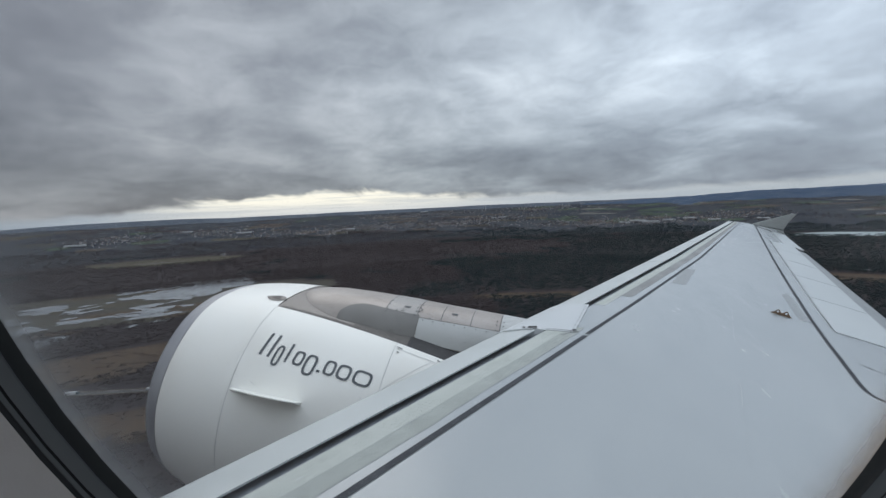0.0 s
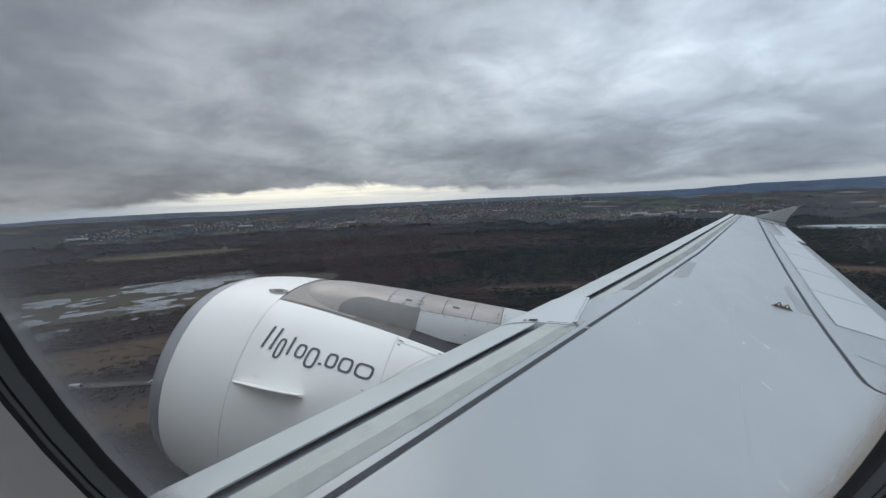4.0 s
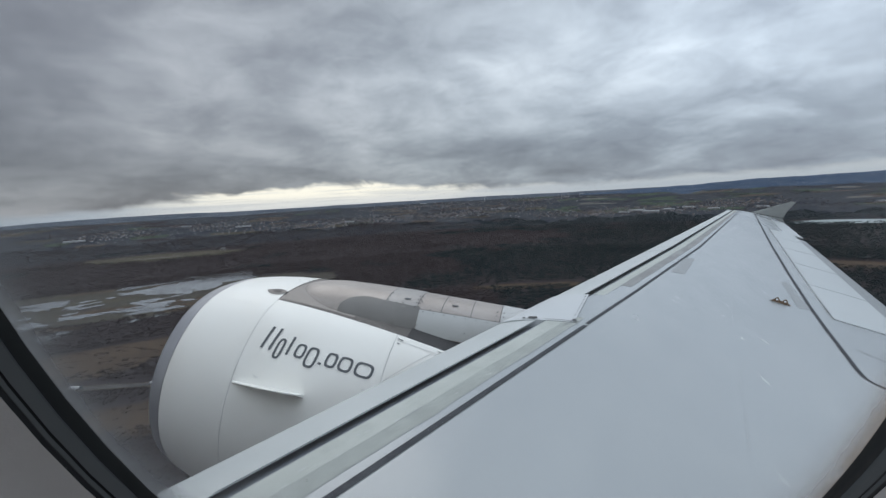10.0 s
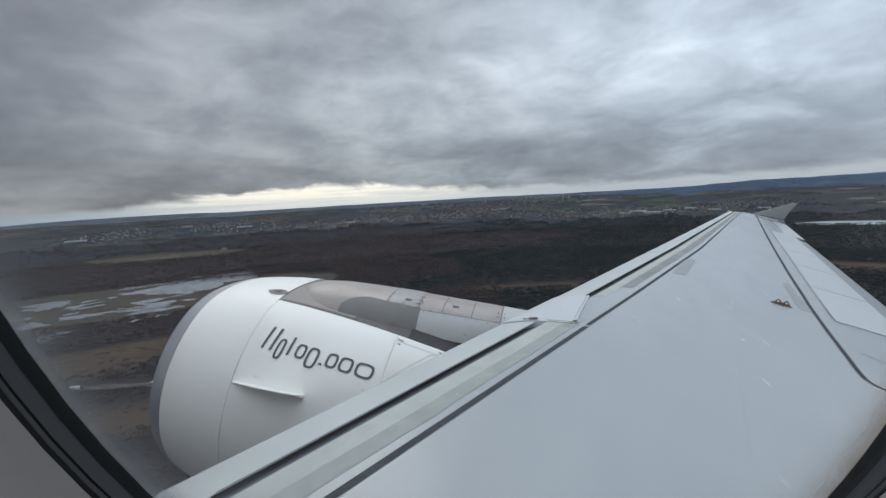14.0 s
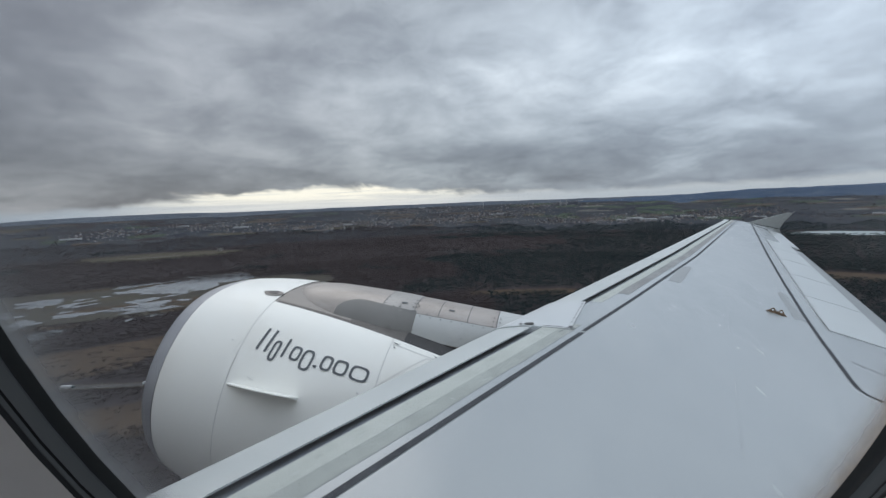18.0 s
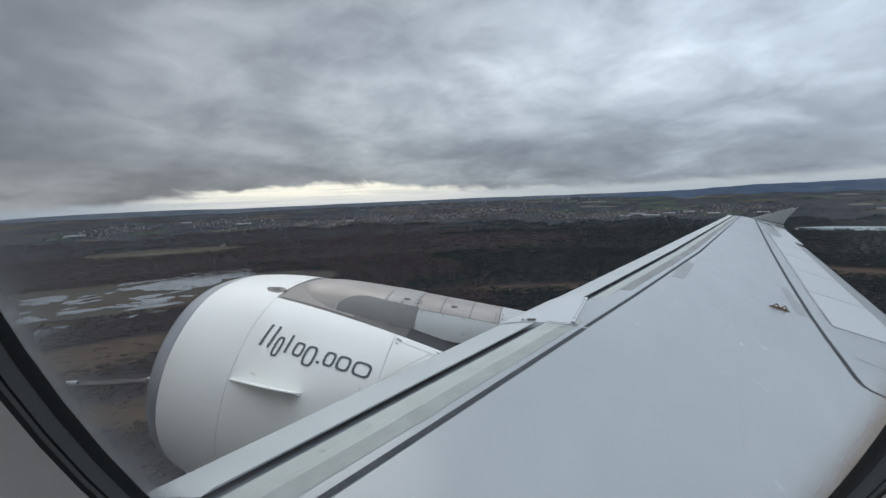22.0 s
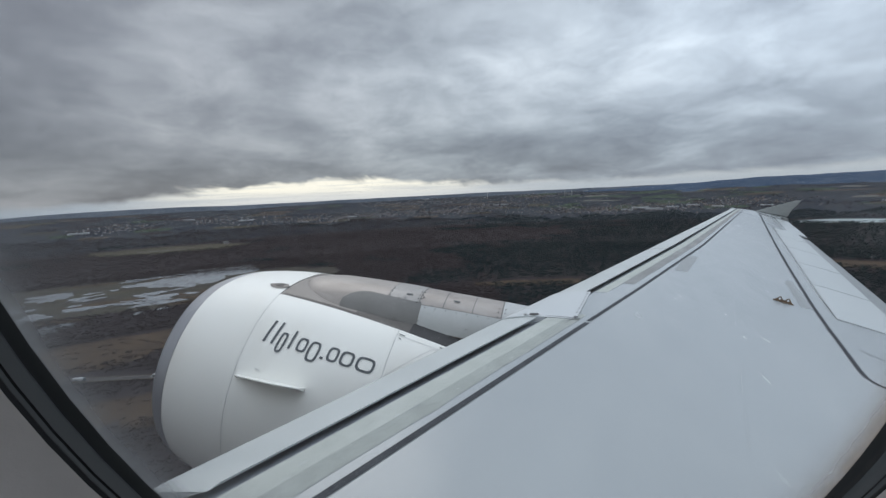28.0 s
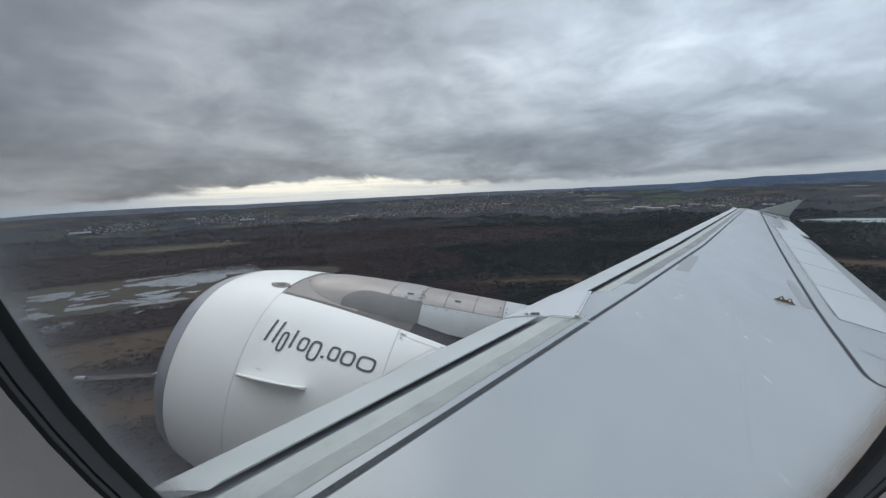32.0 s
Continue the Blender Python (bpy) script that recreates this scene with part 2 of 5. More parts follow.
LINING = material("cabin_lining", [(0.0, (0.60, 0.555, 0.515)), (0.5, (0.645, 0.60, 0.56)), (1.0, (0.68, 0.635, 0.595))], 30.0, 0.6, bump=0.08, bump_scale=500)
RUBBER = material("black_seal_rubber", two((0.004, 0.004, 0.005), (0.009, 0.010, 0.011)), 40.0, 0.55)
RING = material("dark_frame_ring", two((0.105, 0.117, 0.122), (0.150, 0.162, 0.167)), 30.0, 0.6, spec=0.3)
RIMD = material("dark_green_seal", two((0.010, 0.014, 0.015), (0.020, 0.026, 0.028)), 40.0, 0.6, spec=0.25)
BARE = material("bare_wood", [(0.0, (0.040, 0.034, 0.037)), (0.5, (0.050, 0.042, 0.044)), (1.0, (0.064, 0.053, 0.053))], 0.004, 0.9, tint=0.08, fine=0.3, spec=0.05, leaf=0.5)
PINE = material("pine_needles", [(0.0, (0.022, 0.036, 0.042)), (0.5, (0.030, 0.046, 0.050)), (1.0, (0.040, 0.056, 0.058))], 0.004, 0.9, tint=0.08, fine=0.3, spec=0.05, leaf=0.5)
FLOORM = material("woodland_floor", [(0.0, (0.036, 0.032, 0.036)), (0.5, (0.045, 0.039, 0.042)), (1.0, (0.057, 0.049, 0.050))], 0.006, 0.95, fine=0.45, spec=0.05, detail=8)
# farmland tones pulled to blue-grey to carry the haze of the distance
FARM = material("hazy_farmland", [(0.0, (0.018, 0.024, 0.036)), (0.3, (0.028, 0.034, 0.047)), (0.48, (0.046, 0.052, 0.060)), (0.56, (0.066, 0.064, 0.066)), (0.70, (0.036, 0.046, 0.060)), (0.85, (0.052, 0.064, 0.066)), (1.0, (0.080, 0.090, 0.102))], 0.0045, 0.95, fine=0.55, spec=0.05, detail=8)
MEADOW = material("wet_meadow", [(0.0, (0.032, 0.028, 0.028)), (0.35, (0.046, 0.040, 0.036)), (0.6, (0.052, 0.049, 0.037)), (1.0, (0.070, 0.062, 0.053))], 0.012, 0.9, fine=0.45, spec=0.2, detail=8)
HEATH = material("dry_grass_field", [(0.0, (0.042, 0.033, 0.028)), (0.5, (0.068, 0.050, 0.037)), (1.0, (0.098, 0.072, 0.050))], 0.02, 0.95, fine=0.45, spec=0.1, detail=8)
CLEAR = material("olive_grass_clearing", [(0.0, (0.046, 0.042, 0.032)), (0.5, (0.070, 0.063, 0.046)), (1.0, (0.10, 0.09, 0.068))], 0.014, 0.95, fine=0.45, spec=0.1, detail=8)
GREENF = material("green_winter_crop", two((0.042, 0.062, 0.046), (0.066, 0.088, 0.06)), 0.01, 0.95, spec=0.1)
BROWNF = material("ploughed_field", two((0.06, 0.05, 0.045), (0.10, 0.082, 0.068)), 0.012, 0.95, spec=0.1)
PALEF = material("pale_stubble", two((0.11, 0.11, 0.10), (0.16, 0.155, 0.14)), 0.012, 0.95, spec=0.1)
WATER = material("flood_water", two((0.13, 0.145, 0.16), (0.20, 0.215, 0.23)), 0.02, 0.22, spec=0.7)
LAKE = material("gravel_pit_water", two((0.25, 0.31, 0.31), (0.33, 0.39, 0.385)), 0.01, 0.3, spec=0.6)
ASPHALT = material("road_asphalt", two((0.045, 0.045, 0.048), (0.07, 0.069, 0.069)), 0.05, 0.9, fine=0.5, spec=0.1)
ROADLINE = material("road_line_paint", two((0.5, 0.5, 0.48), (0.65, 0.65, 0.62)), 2.0, 0.7)
# hills and far plain: the blue of the distance haze is in the base colour
HILLM = material("hazy_hill_woodland", [(0.0, (0.040, 0.062, 0.105)), (0.35, (0.062, 0.090, 0.138)), (0.6, (0.078, 0.105, 0.150)), (1.0, (0.125, 0.152, 0.185))], 0.009, 1.0, fine=0.55, spec=0.0, stretch=(1, 1, 5), detail=8)
RIDGE = material("hazy_far_plain", [(0.0, (0.070, 0.086, 0.112)), (0.45, (0.10, 0.117, 0.143)), (0.6, (0.13, 0.143, 0.162)), (1.0, (0.17, 0.188, 0.213))], 0.010, 1.0, fine=0.6, spec=0.0, stretch=(1, 1, 12))
WALLS = [material("render_wall_%s" % k, two(a, b), 0.5, 0.85) for k, a, b in
         (("white", (0.36, 0.365, 0.37), (0.46, 0.465, 0.47)), ("cream", (0.22, 0.205, 0.19), (0.28, 0.265, 0.245)), ("grey", (0.15, 0.155, 0.165), (0.22, 0.225, 0.235)))]
ROOFS = [material("roof_%s" % k, two(a, b), 0.8, 0.85) for k, a, b in
         (("red", (0.10, 0.066, 0.056), (0.15, 0.094, 0.078)), ("brown", (0.09, 0.065, 0.055), (0.14, 0.10, 0.085)), ("grey", (0.10, 0.10, 0.11), (0.16, 0.16, 0.17)))]
SHEET = material("pale_metal_roof", two((0.38, 0.40, 0.42), (0.52, 0.54, 0.55)), 0.1, 0.5)
PANEL = material("window_glass_dark", two((0.03, 0.035, 0.04), (0.06, 0.065, 0.07)), 2.0, 0.2)
TRAILER = material("trailer_curtain", two((0.55, 0.56, 0.56), (0.68, 0.69, 0.69)), 1.0, 0.5)
CABP = material("truck_cab_paint", two((0.02, 0.05, 0.06), (0.04, 0.075, 0.085)), 2.0, 0.35)
TYRE = material("tyre_rubber", two((0.012, 0.012, 0.012), (0.03, 0.03, 0.03)), 8.0, 0.85)


def glass_material():
    """Clear acrylic; a thin scattering veil stands in for haze and pane reflections."""
    m = bpy.data.materials.new("cabin_pane")
    m.use_nodes = True
    n = Nodes(m.node_tree)
    co = n.add("ShaderNodeTexCoord").outputs["Object"]
    lw = n.add("ShaderNodeFresnel", IOR=1.05)
    tr = n.add("ShaderNodeBsdfTransparent", Color=(0.985, 0.99, 0.985, 1))
    gl = n.add("ShaderNodeBsdfGlossy", Color=(1, 1, 1, 1), Roughness=0.03)
    veil_haze = n.add("ShaderNodeBsdfTranslucent", Color=(0.46, 0.38, 0.33, 1))
    mx, veil = n.t.nodes.new("ShaderNodeMixShader"), n.t.nodes.new("ShaderNodeMixShader")
    n.put(mx.inputs[0], lw.outputs[0])
    n.put(mx.inputs[1], tr.outputs[0])
    n.put(mx.inputs[2], gl.outputs[0])
    # uneven veil that lifts the dark tones of the view
    n.put(veil.inputs[0], n.math("ADD", 0.010, n.math("MULTIPLY", n.noise(co, 22, 4), 0.030)))
    n.put(veil.inputs[1], mx.outputs[0])
    n.put(veil.inputs[2], veil_haze.outputs[0])
    n.put(n.t.nodes.new("ShaderNodeOutputMaterial").inputs[0], veil.outputs[0])
    return m


def rim_material():
    """Worn, milky edge of the pane: half clear, half a scattering film."""
    m = bpy.data.materials.new("milky_pane_rim")
    m.use_nodes = True
    n = Nodes(m.node_tree)
    co = n.add("ShaderNodeTexCoord").outputs["Object"]
    at = n.t.nodes.new("ShaderNodeAttribute")
    at.attribute_name = "tint"
    age = n.t.nodes.new("ShaderNodeAttribute")
    age.attribute_name = "aft"
    df = n.add("ShaderNodeBsdfTranslucent", Color=n.mix(age.outputs["Fac"], (0.26, 0.275, 0.29), (0.41, 0.33, 0.26)))
    tr = n.add("ShaderNodeBsdfTransparent", Color=(1, 1, 1, 1))
    mx = n.t.nodes.new("ShaderNodeMixShader")
    f = n.math("MULTIPLY", at.outputs["Fac"], n.math("ADD", 0.45, n.math("ADD", n.math("MULTIPLY", n.noise(co, 45, 5), 0.6), n.math("MULTIPLY", n.noise(co, 300, 3), 0.5))), clamp=True)
    n.put(mx.inputs[0], f)
    n.put(mx.inputs[1], tr.outputs[0])
    n.put(mx.inputs[2], df.outputs[0])
    n.put(n.t.nodes.new("ShaderNodeOutputMaterial").inputs[0], mx.outputs[0])
    return m


PANE, PANERIM = glass_material(), rim_material()

# ---- mesh helpers ----


def part(name, bm, mat, parent=None, label=""):
    """One mesh object from a bmesh, under a thing or a part."""
    me = bpy.data.meshes.new(name)
    bm.to_mesh(me)
    bm.free()
    return part_mesh(name, me, mat, parent, label)


def part_mesh(name, me, mat, parent=None, label="", smooth=True):
    me.materials.append(mat)
    if smooth:
        me.polygons.foreach_set("use_smooth", [True] * len(me.polygons))
        me.set_sharp_from_angle(angle=radians(38))
    ob = new(name, me)
    if parent is not None:
        ob.parent = parent
    if label:
        ob["label"] = label
    return ob


def raw(verts, faces):
    me = bpy.data.meshes.new("mesh")
    me.from_pydata([tuple(v) for v in verts], [], faces)
    me.update()
    bm = bmesh.new()
    bm.from_mesh(me)
    bpy.data.meshes.remove(me)
    bmesh.ops.recalc_face_normals(bm, faces=bm.faces)
    return bm


def loft(rows, closed=False, caps=False, flip=False):
    """A skin through rows of points of equal length; closed rows become tubes."""
    rows = [list(r) for r in rows]
    k = len(rows[0])
    verts = [p for r in rows for p in r]
    faces = []
    for i in range(len(rows) - 1):
        for j in range(k if closed else k - 1):
            a, b = i * k + j, i * k + (j + 1) % k
            faces.append((a, b, b + k, a + k))
    if caps:
        faces.append(tuple(range(k))[::-1])
        faces.append(tuple((len(rows) - 1) * k + j for j in range(k)))
    return raw(verts, faces)


def box(size, at=(0, 0, 0), bevel=0.0):
    bm = bmesh.new()
    bmesh.ops.create_cube(bm, size=1.0, matrix=Matrix.Translation(at) @ Matrix.Diagonal((*size, 1)))
    if bevel:
        bmesh.ops.bevel(bm, geom=bm.edges[:], offset=bevel, segments=2, affect="EDGES", profile=0.5)
    return bm


def tube(p, q, r0, r1, sides=8):
    p, q = Vector(p), Vector(q)
    rot = (q - p).to_track_quat("Z", "Y").to_matrix()
    ring = [Vector((math.cos(2 * math.pi * i / sides), math.sin(2 * math.pi * i / sides), 0)) for i in range(sides)]
    return loft([[p + rot @ (v * r0) for v in ring], [q + rot @ (v * r1) for v in ring]], closed=True, caps=True)


def empty(name, at=Matrix.Identity(4)):
    ob = new(name)
    ob.matrix_world = at
    return ob


# ---- the airliner ----
DEG = math.pi / 180
airliner = empty("airliner", AIR)
tagged(airliner, "white twin-jet airliner wing and engine, climbing after take-off", "airliner")
TIP = 15.3
AXIS_Y, AXIS_Z = 3.85, -2.266


def chord(y):
    """Leading edge and chord length at a station y."""
    le = -1.891 + 0.5105 * y
    te = 4.07 + max(0.0, 0.32 * (y - 4.5))
    return le, te - le


def top(x, y):
    """Height of the wing's upper skin."""
    le, c = chord(y)
    s = min(max((x - le) / c, 0.0), 1.2)
    return -1.5145 + 0.1227 * y + c * (0.155 * math.sqrt(s) * (1 - s) - 0.035 * s)


def on(x, y, lift=0.0):
    return (x, y, top(x, y) + lift)


def taper(y):
    """How the leading-edge bands narrow towards the tip."""
    return 1.0 if y < 7.5 else 1.0 - 0.42 * (y - 7.5) / (TIP - 7.5)


def stations(a, b, step=0.3):
    k = max(2, int(math.ceil((b - a) / step)) + 1)
    return [a + (b - a) * i / (k - 1) for i in range(k)]


# main skin: upper surface from behind the slat slot to the rear, then the lower surface
rows = []
for y in [-0.25] + stations(0.09, TIP, 0.28):
    le, c = chord(y)
    f = 0.412 * taper(y)
    r = [(le + f, y, top(le + f, y) - 0.02)]
    for i in range(33):
        x = le + f + (0.90 * c - f) * (i / 32) ** 1.6
        r.append(on(x, y))
    r.append((le + 0.905 * c, y, top(le + 0.90 * c, y) - 0.03))
    for s, d in ((0.8, 0.10), (0.55, 0.13), (0.3, 0.135), (0.14, 0.12)):
        r.append((le + s * c, y, top(le + s * c, y) - d * c * 0.75 - 0.02))
    rows.append(r)
wing = part("wing", loft(rows, closed=True, caps=True), WING, airliner, "pale grey painted wing skin")

# fixed nose below the slats: a grey darker than the wing, for the slot's shade
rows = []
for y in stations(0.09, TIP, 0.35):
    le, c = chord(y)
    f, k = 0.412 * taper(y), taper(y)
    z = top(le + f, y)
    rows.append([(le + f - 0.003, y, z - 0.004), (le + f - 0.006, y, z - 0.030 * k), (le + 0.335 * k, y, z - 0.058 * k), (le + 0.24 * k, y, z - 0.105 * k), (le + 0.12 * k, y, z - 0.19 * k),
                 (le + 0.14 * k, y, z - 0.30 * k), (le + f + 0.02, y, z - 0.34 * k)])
part("slat_slot", loft(rows), SLOTGREY, wing, "slot behind the lowered slats, its grey darkened for shade")


def band(name, a, b, y0, y1, mat, lift=0.004, label="", wob=0.0):
    """A strip along the span, between two distances from the leading edge."""
    rr = []
    for y in stations(y0, y1, 0.14 if wob else 0.25):
        le, _ = chord(y)
        k = taper(y)
        e = wob * (noise.noise((y * 5.1, a * 9, 0)) + 0.5 * noise.noise((y * 17.0, a, 3)))
        rr.append([on(le + (a + (b - a) * s) * k + (e if s in (0.0, 1.0) else 0), y, lift) for s in (0.0, 0.34, 0.67, 1.0)])
    return part(name, loft(rr), mat, wing, label)


def ribbon(name, pts, width, mat, parent=None, lift=0.0028, label=""):
    """A narrow strip laid on the wing along a line of (x, y)."""
    path = []
    for (x0, y0), (x1, y1) in zip(pts, pts[1:]):
        k = max(1, int(math.hypot(x1 - x0, y1 - y0) / 0.2))
        path += [(x0 + (x1 - x0) * i / k, y0 + (y1 - y0) * i / k) for i in range(k)]
    path.append(pts[-1])
    rr = []
    for i, (x, y) in enumerate(path):
        xa, ya = path[max(i - 1, 0)]
        xb, yb = path[min(i + 1, len(path) - 1)]
        d = math.hypot(xb - xa, yb - ya)
        nx, ny = -(yb - ya) / d * width / 2, (xb - xa) / d * width / 2
        rr.append([on(x + nx, y + ny, lift), on(x - nx, y - ny, lift)])
    return part(name, loft(rr), mat, parent or wing, label)


band("leading_edge_strip", 0.414, 0.54, 1.0, 3.30, SEALANT, 0.0012, "weathered grey-green sealant along the leading edge", 0.006)
band("sealant_band", 0.54, 0.642, 1.0, 3.45, GREYTAPE, 0.0018, "flaking grey sealant band", 0.012)
band("leading_edge_strip", 0.414, 0.517, 4.18, TIP - 0.05, SEALANT, 0.0012, "weathered grey-green sealant along the leading edge", 0.006)
band("sealant_band", 0.515, 0.625, 4.6, TIP - 0.2, OUTERTAPE, 0.0018, "flaking grey sealant band", 0.014)
band("front_stripe", 0.697, 0.736, 0.12, 3.275, STRIPE, 0.0026, "dark grey walkway line")

band("front_stripe", 0.695, 0.730, 3.315, TIP - 0.06, STRIPE, 0.0026, "dark grey walkway line")
ribbon("rear_stripe", [(6.72, 15.22), (5.42, 11.75), (4.40, 9.0), (3.66, 6.95), (3.06, 5.23), (2.77, 4.33), (2.54, 3.66), (2.505, 3.53), (2.52, 3.46), (2.58, 3.425), (2.68, 3.41), (3.6, 3.36)], 0.037, STRIPE, label="dark grey walkway line")
for pts in ([(2.12, 4.87), (1.98, 4.48)], [(1.94, 4.38), (1.77, 3.90)], [(1.49, 3.10), (1.33, 2.65)], [(1.26, 2.45), (1.14, 2.10)]):
    ribbon("skin_seam", pts, 0.0017, HAIR, lift=0.0015)


def plate(name, quad, mat, lift=0.004, label="", parent=None):
    """A four-cornered sheet laid on the wing."""
    a, b, c, d = [Vector((*q, 0)) for q in quad]
    rr = []
    for i in range(7):
        s = i / 6
        p, q = a.lerp(d, s), b.lerp(c, s)
        rr.append([on(*p.lerp(q, t / 6).xy, lift) for t in range(7)])
    return part(name, loft(rr), mat, parent or wing, label)


plate("repair_patch", [(1.70, 5.50), (1.84, 5.48), (2.26, 6.47), (2.12, 6.50)], PATCH, 0.0015, "faint grey repair patch")
plate("repair_patch", [(3.20, 6.15), (3.33, 6.28), (3.02, 5.16), (2.87, 5.09)], PATCH, 0.0015, "faint grey repair patch")
plate("repair_patch", [(4.35, 11.9), (4.60, 11.85), (4.63, 11.95), (4.38, 12.0)], PATCH, 0.0015)

# spoilers, flaps, aileron


def panel(name, y0, y1, a0, a1, mat, lift0, lift1, label=""):
    """A thick hinged panel: a0 and a1 are distances ahead of the trailing edge."""
    up, lo = [], []
    for y in stations(y0, y1, 0.3):
        le, c = chord(y)
        te = le + c
        k = 1.0 if y < 6 else 1.0 - 0.044 * (y - 6)
        u = [(te - (a0 + (a1 - a0) * s) * k, y, top(te - (a0 + (a1 - a0) * s) * k, y) + lift0 + (lift1 - lift0) * s) for s in (0, 0.3, 0.6, 0.85, 1)]
        up.append(u + [(p[0], p[1], p[2] - 0.02 - 0.05 * (1 - i / 4)) for i, p in reversed(list(enumerate(u)))])
    return part(name, loft(up, closed=True, caps=True), mat, wing, label)


for y0, y1 in ((5.03, 6.42), (6.44, 7.83), (7.85, 9.25), (9.27, 10.6), (10.62, 11.86)):
    panel("spoiler", y0, y1, 1.065, 0.34, SPOILER, 0.008, 0.012, "closed pale grey spoiler panel")
panel("flap", 4.55, 11.8, 0.42, -0.02, FLAPM, -0.03, -0.045, "slightly lowered outer flap")
panel("flap", 0.3, 4.5, 0.42, -0.02, FLAPM, -0.03, -0.045, "slightly lowered inner flap")
panel("aileron", 11.92, 14.6, 0.62, 0.02, SPOILER, 0.004, -0.002, "pale grey aileron")
ribbon("spoiler_seam", [(5.635, 11.87), (4.625, 9.08), (3.50, 6.0), (3.165, 5.03), (3.33, 4.93), (3.7, 4.72), (4.05, 4.52)], 0.008, SEAM, lift=0.011)
ribbon("spoiler_seam", [(2.93, 4.13), (2.86, 4.20), (2.93, 4.15), (3.2, 4.02), (3.6, 3.8)], 0.008, SEAM)
for yy in (6.43, 7.84, 9.26, 10.61, 11.87):
    xx = sum(chord(yy))
    ribbon("spoiler_gap", [(xx - 1.04, yy), (xx - 0.36, yy)], 0.004, HAIR, lift=0.016)

# flap track fairings below the trailing edge
for yy in (6.3, 9.3, 12.0):
    xe = sum(chord(yy))
    rr = []
    for s, rad in ((-1.4, 0.03), (-1.1, 0.12), (-0.6, 0.17), (-0.1, 0.16), (0.25, 0.09), (0.45, 0.02)):
        zc = top(xe - 0.3, yy) - 0.27 - 0.05 * s
        rr.append([(xe + s - 0.28, yy + 0.6 * rad * math.cos(k * math.pi / 5), zc + rad * math.sin(k * math.pi / 5)) for k in range(10)])
    part("flap_track_fairing", loft(rr, closed=True, caps=True), WING, wing, "canoe-shaped flap track fairing")

# slats


def slat(y0, y1, label):
    rr = []
    for y in [y0] + stations(y0 + 0.04, y1, 0.2):
        le, c = chord(y)
        k = taper(y)
        end = 1.0 if y > y0 + 0.001 or y0 > 2 else 0.8
        za, zb = top(le + 0.328 * k, y), top(le + 0.07 * k, y)
        r = [(le + d * k, y, zb + (za - zb) * (d - 0.07) / 0.258 + 0.005 * k * math.sin(math.pi * (d - 0.07) / 0.258) - (1 - end) * 0.06) for d in (0.328, 0.29, 0.24, 0.19, 0.15, 0.115, 0.09, 0.07)]
        r.append((le + 0.048 * k, y, top(le + 0.048 * k, y) - 0.004 - (1 - end) * 0.06))
        zl = top(le + 0.03 * k, y)
        r += [(le + 0.030 * k, y, zl - 0.015), (le + 0.022 * k, y, zl - 0.055 * k), (le + 0.04 * k, y, zl - 0.11 * k), (le + 0.09 * k, y, zl - 0.14 * k)]
        for d, e in ((0.14, 0.06), (0.22, 0.035), (0.29, 0.018), (0.328, 0.010)):
            r.append((le + d * k, y, zb + (za - zb) * (d - 0.07) / 0.258 - e))
        rr.append(r)
    return part("slat", loft(rr, closed=True, caps=True), SLAT, wing, label)


slat(1.14, 3.30, "lowered inner slat, worn grey paint")
for a, b in ((4.17, 6.9), (6.92, 9.6), (9.62, 12.4), (12.42, TIP - 0.02)):
    slat(a, b, "lowered outer slat, worn grey paint")

# fixed panel over the pylon, with its inboard side closed
rr = []
for i, y in enumerate([3.304] + stations(3.306, 4.15, 0.1)):
    le, c = chord(y)
    far = 0.62 - 0.28 * (y - 3.306)
    row = [(le + 0.12, y, top(le, y) - 0.14), (le + 0.018, y, top(le, y) - 0.05)] + [on(le + d, y, 0.006) for d in (0.022, 0.032, 0.05, 0.08, 0.13, 0.19, 0.26, 0.32, far)]
    rr.append([(p[0], p[1], p[2] - 0.10) for p in row] if i == 0 else row)
pyl_panel = part("pylon_top_panel", loft(rr), LIGHT, wing, "light fixed leading-edge panel over the pylon")
ribbon("panel_seam", [(0.20, 3.312), (0.32, 3.312), (0.45, 3.315)], 0.012, SEAM, lift=0.013)
for i in range(7):
    y = 3.36 + 0.115 * i
    x = chord(y)[0] + 0.595 - 0.28 * (y - 3.32)
    part("bolt", tube(on(x, y, 0.008), on(x, y, 0.013), 0.006, 0.005), BOLT, wing)


# flat dark plates draw the shaded notch at the slat end
plate("end_notch", [(0.060, 3.318), (0.135, 3.318), (0.135, 3.365), (0.070, 3.365)], SLOT, 0.014, "dark plate with the notch's shade at the slat end", pyl_panel)
plate("end_notch", [(0.020, 3.318), (0.045, 3.318), (0.045, 3.35), (0.025, 3.35)], SLOT, 0.014)
for i in range(6):
    xx, yy = 0.325 + 0.020 * i, 3.205 + 0.030 * i
    ribbon("scuff_mark", [(xx, yy), (xx + 0.010, yy + 0.012 + 0.004 * (i % 3))], 0.006 + 0.003 * (i % 2), SEAM, lift=0.0085)
plate("corner_scuff", [(0.40, 3.325), (0.43, 3.325), (0.435, 3.36), (0.41, 3.365)], SEAM, 0.013)
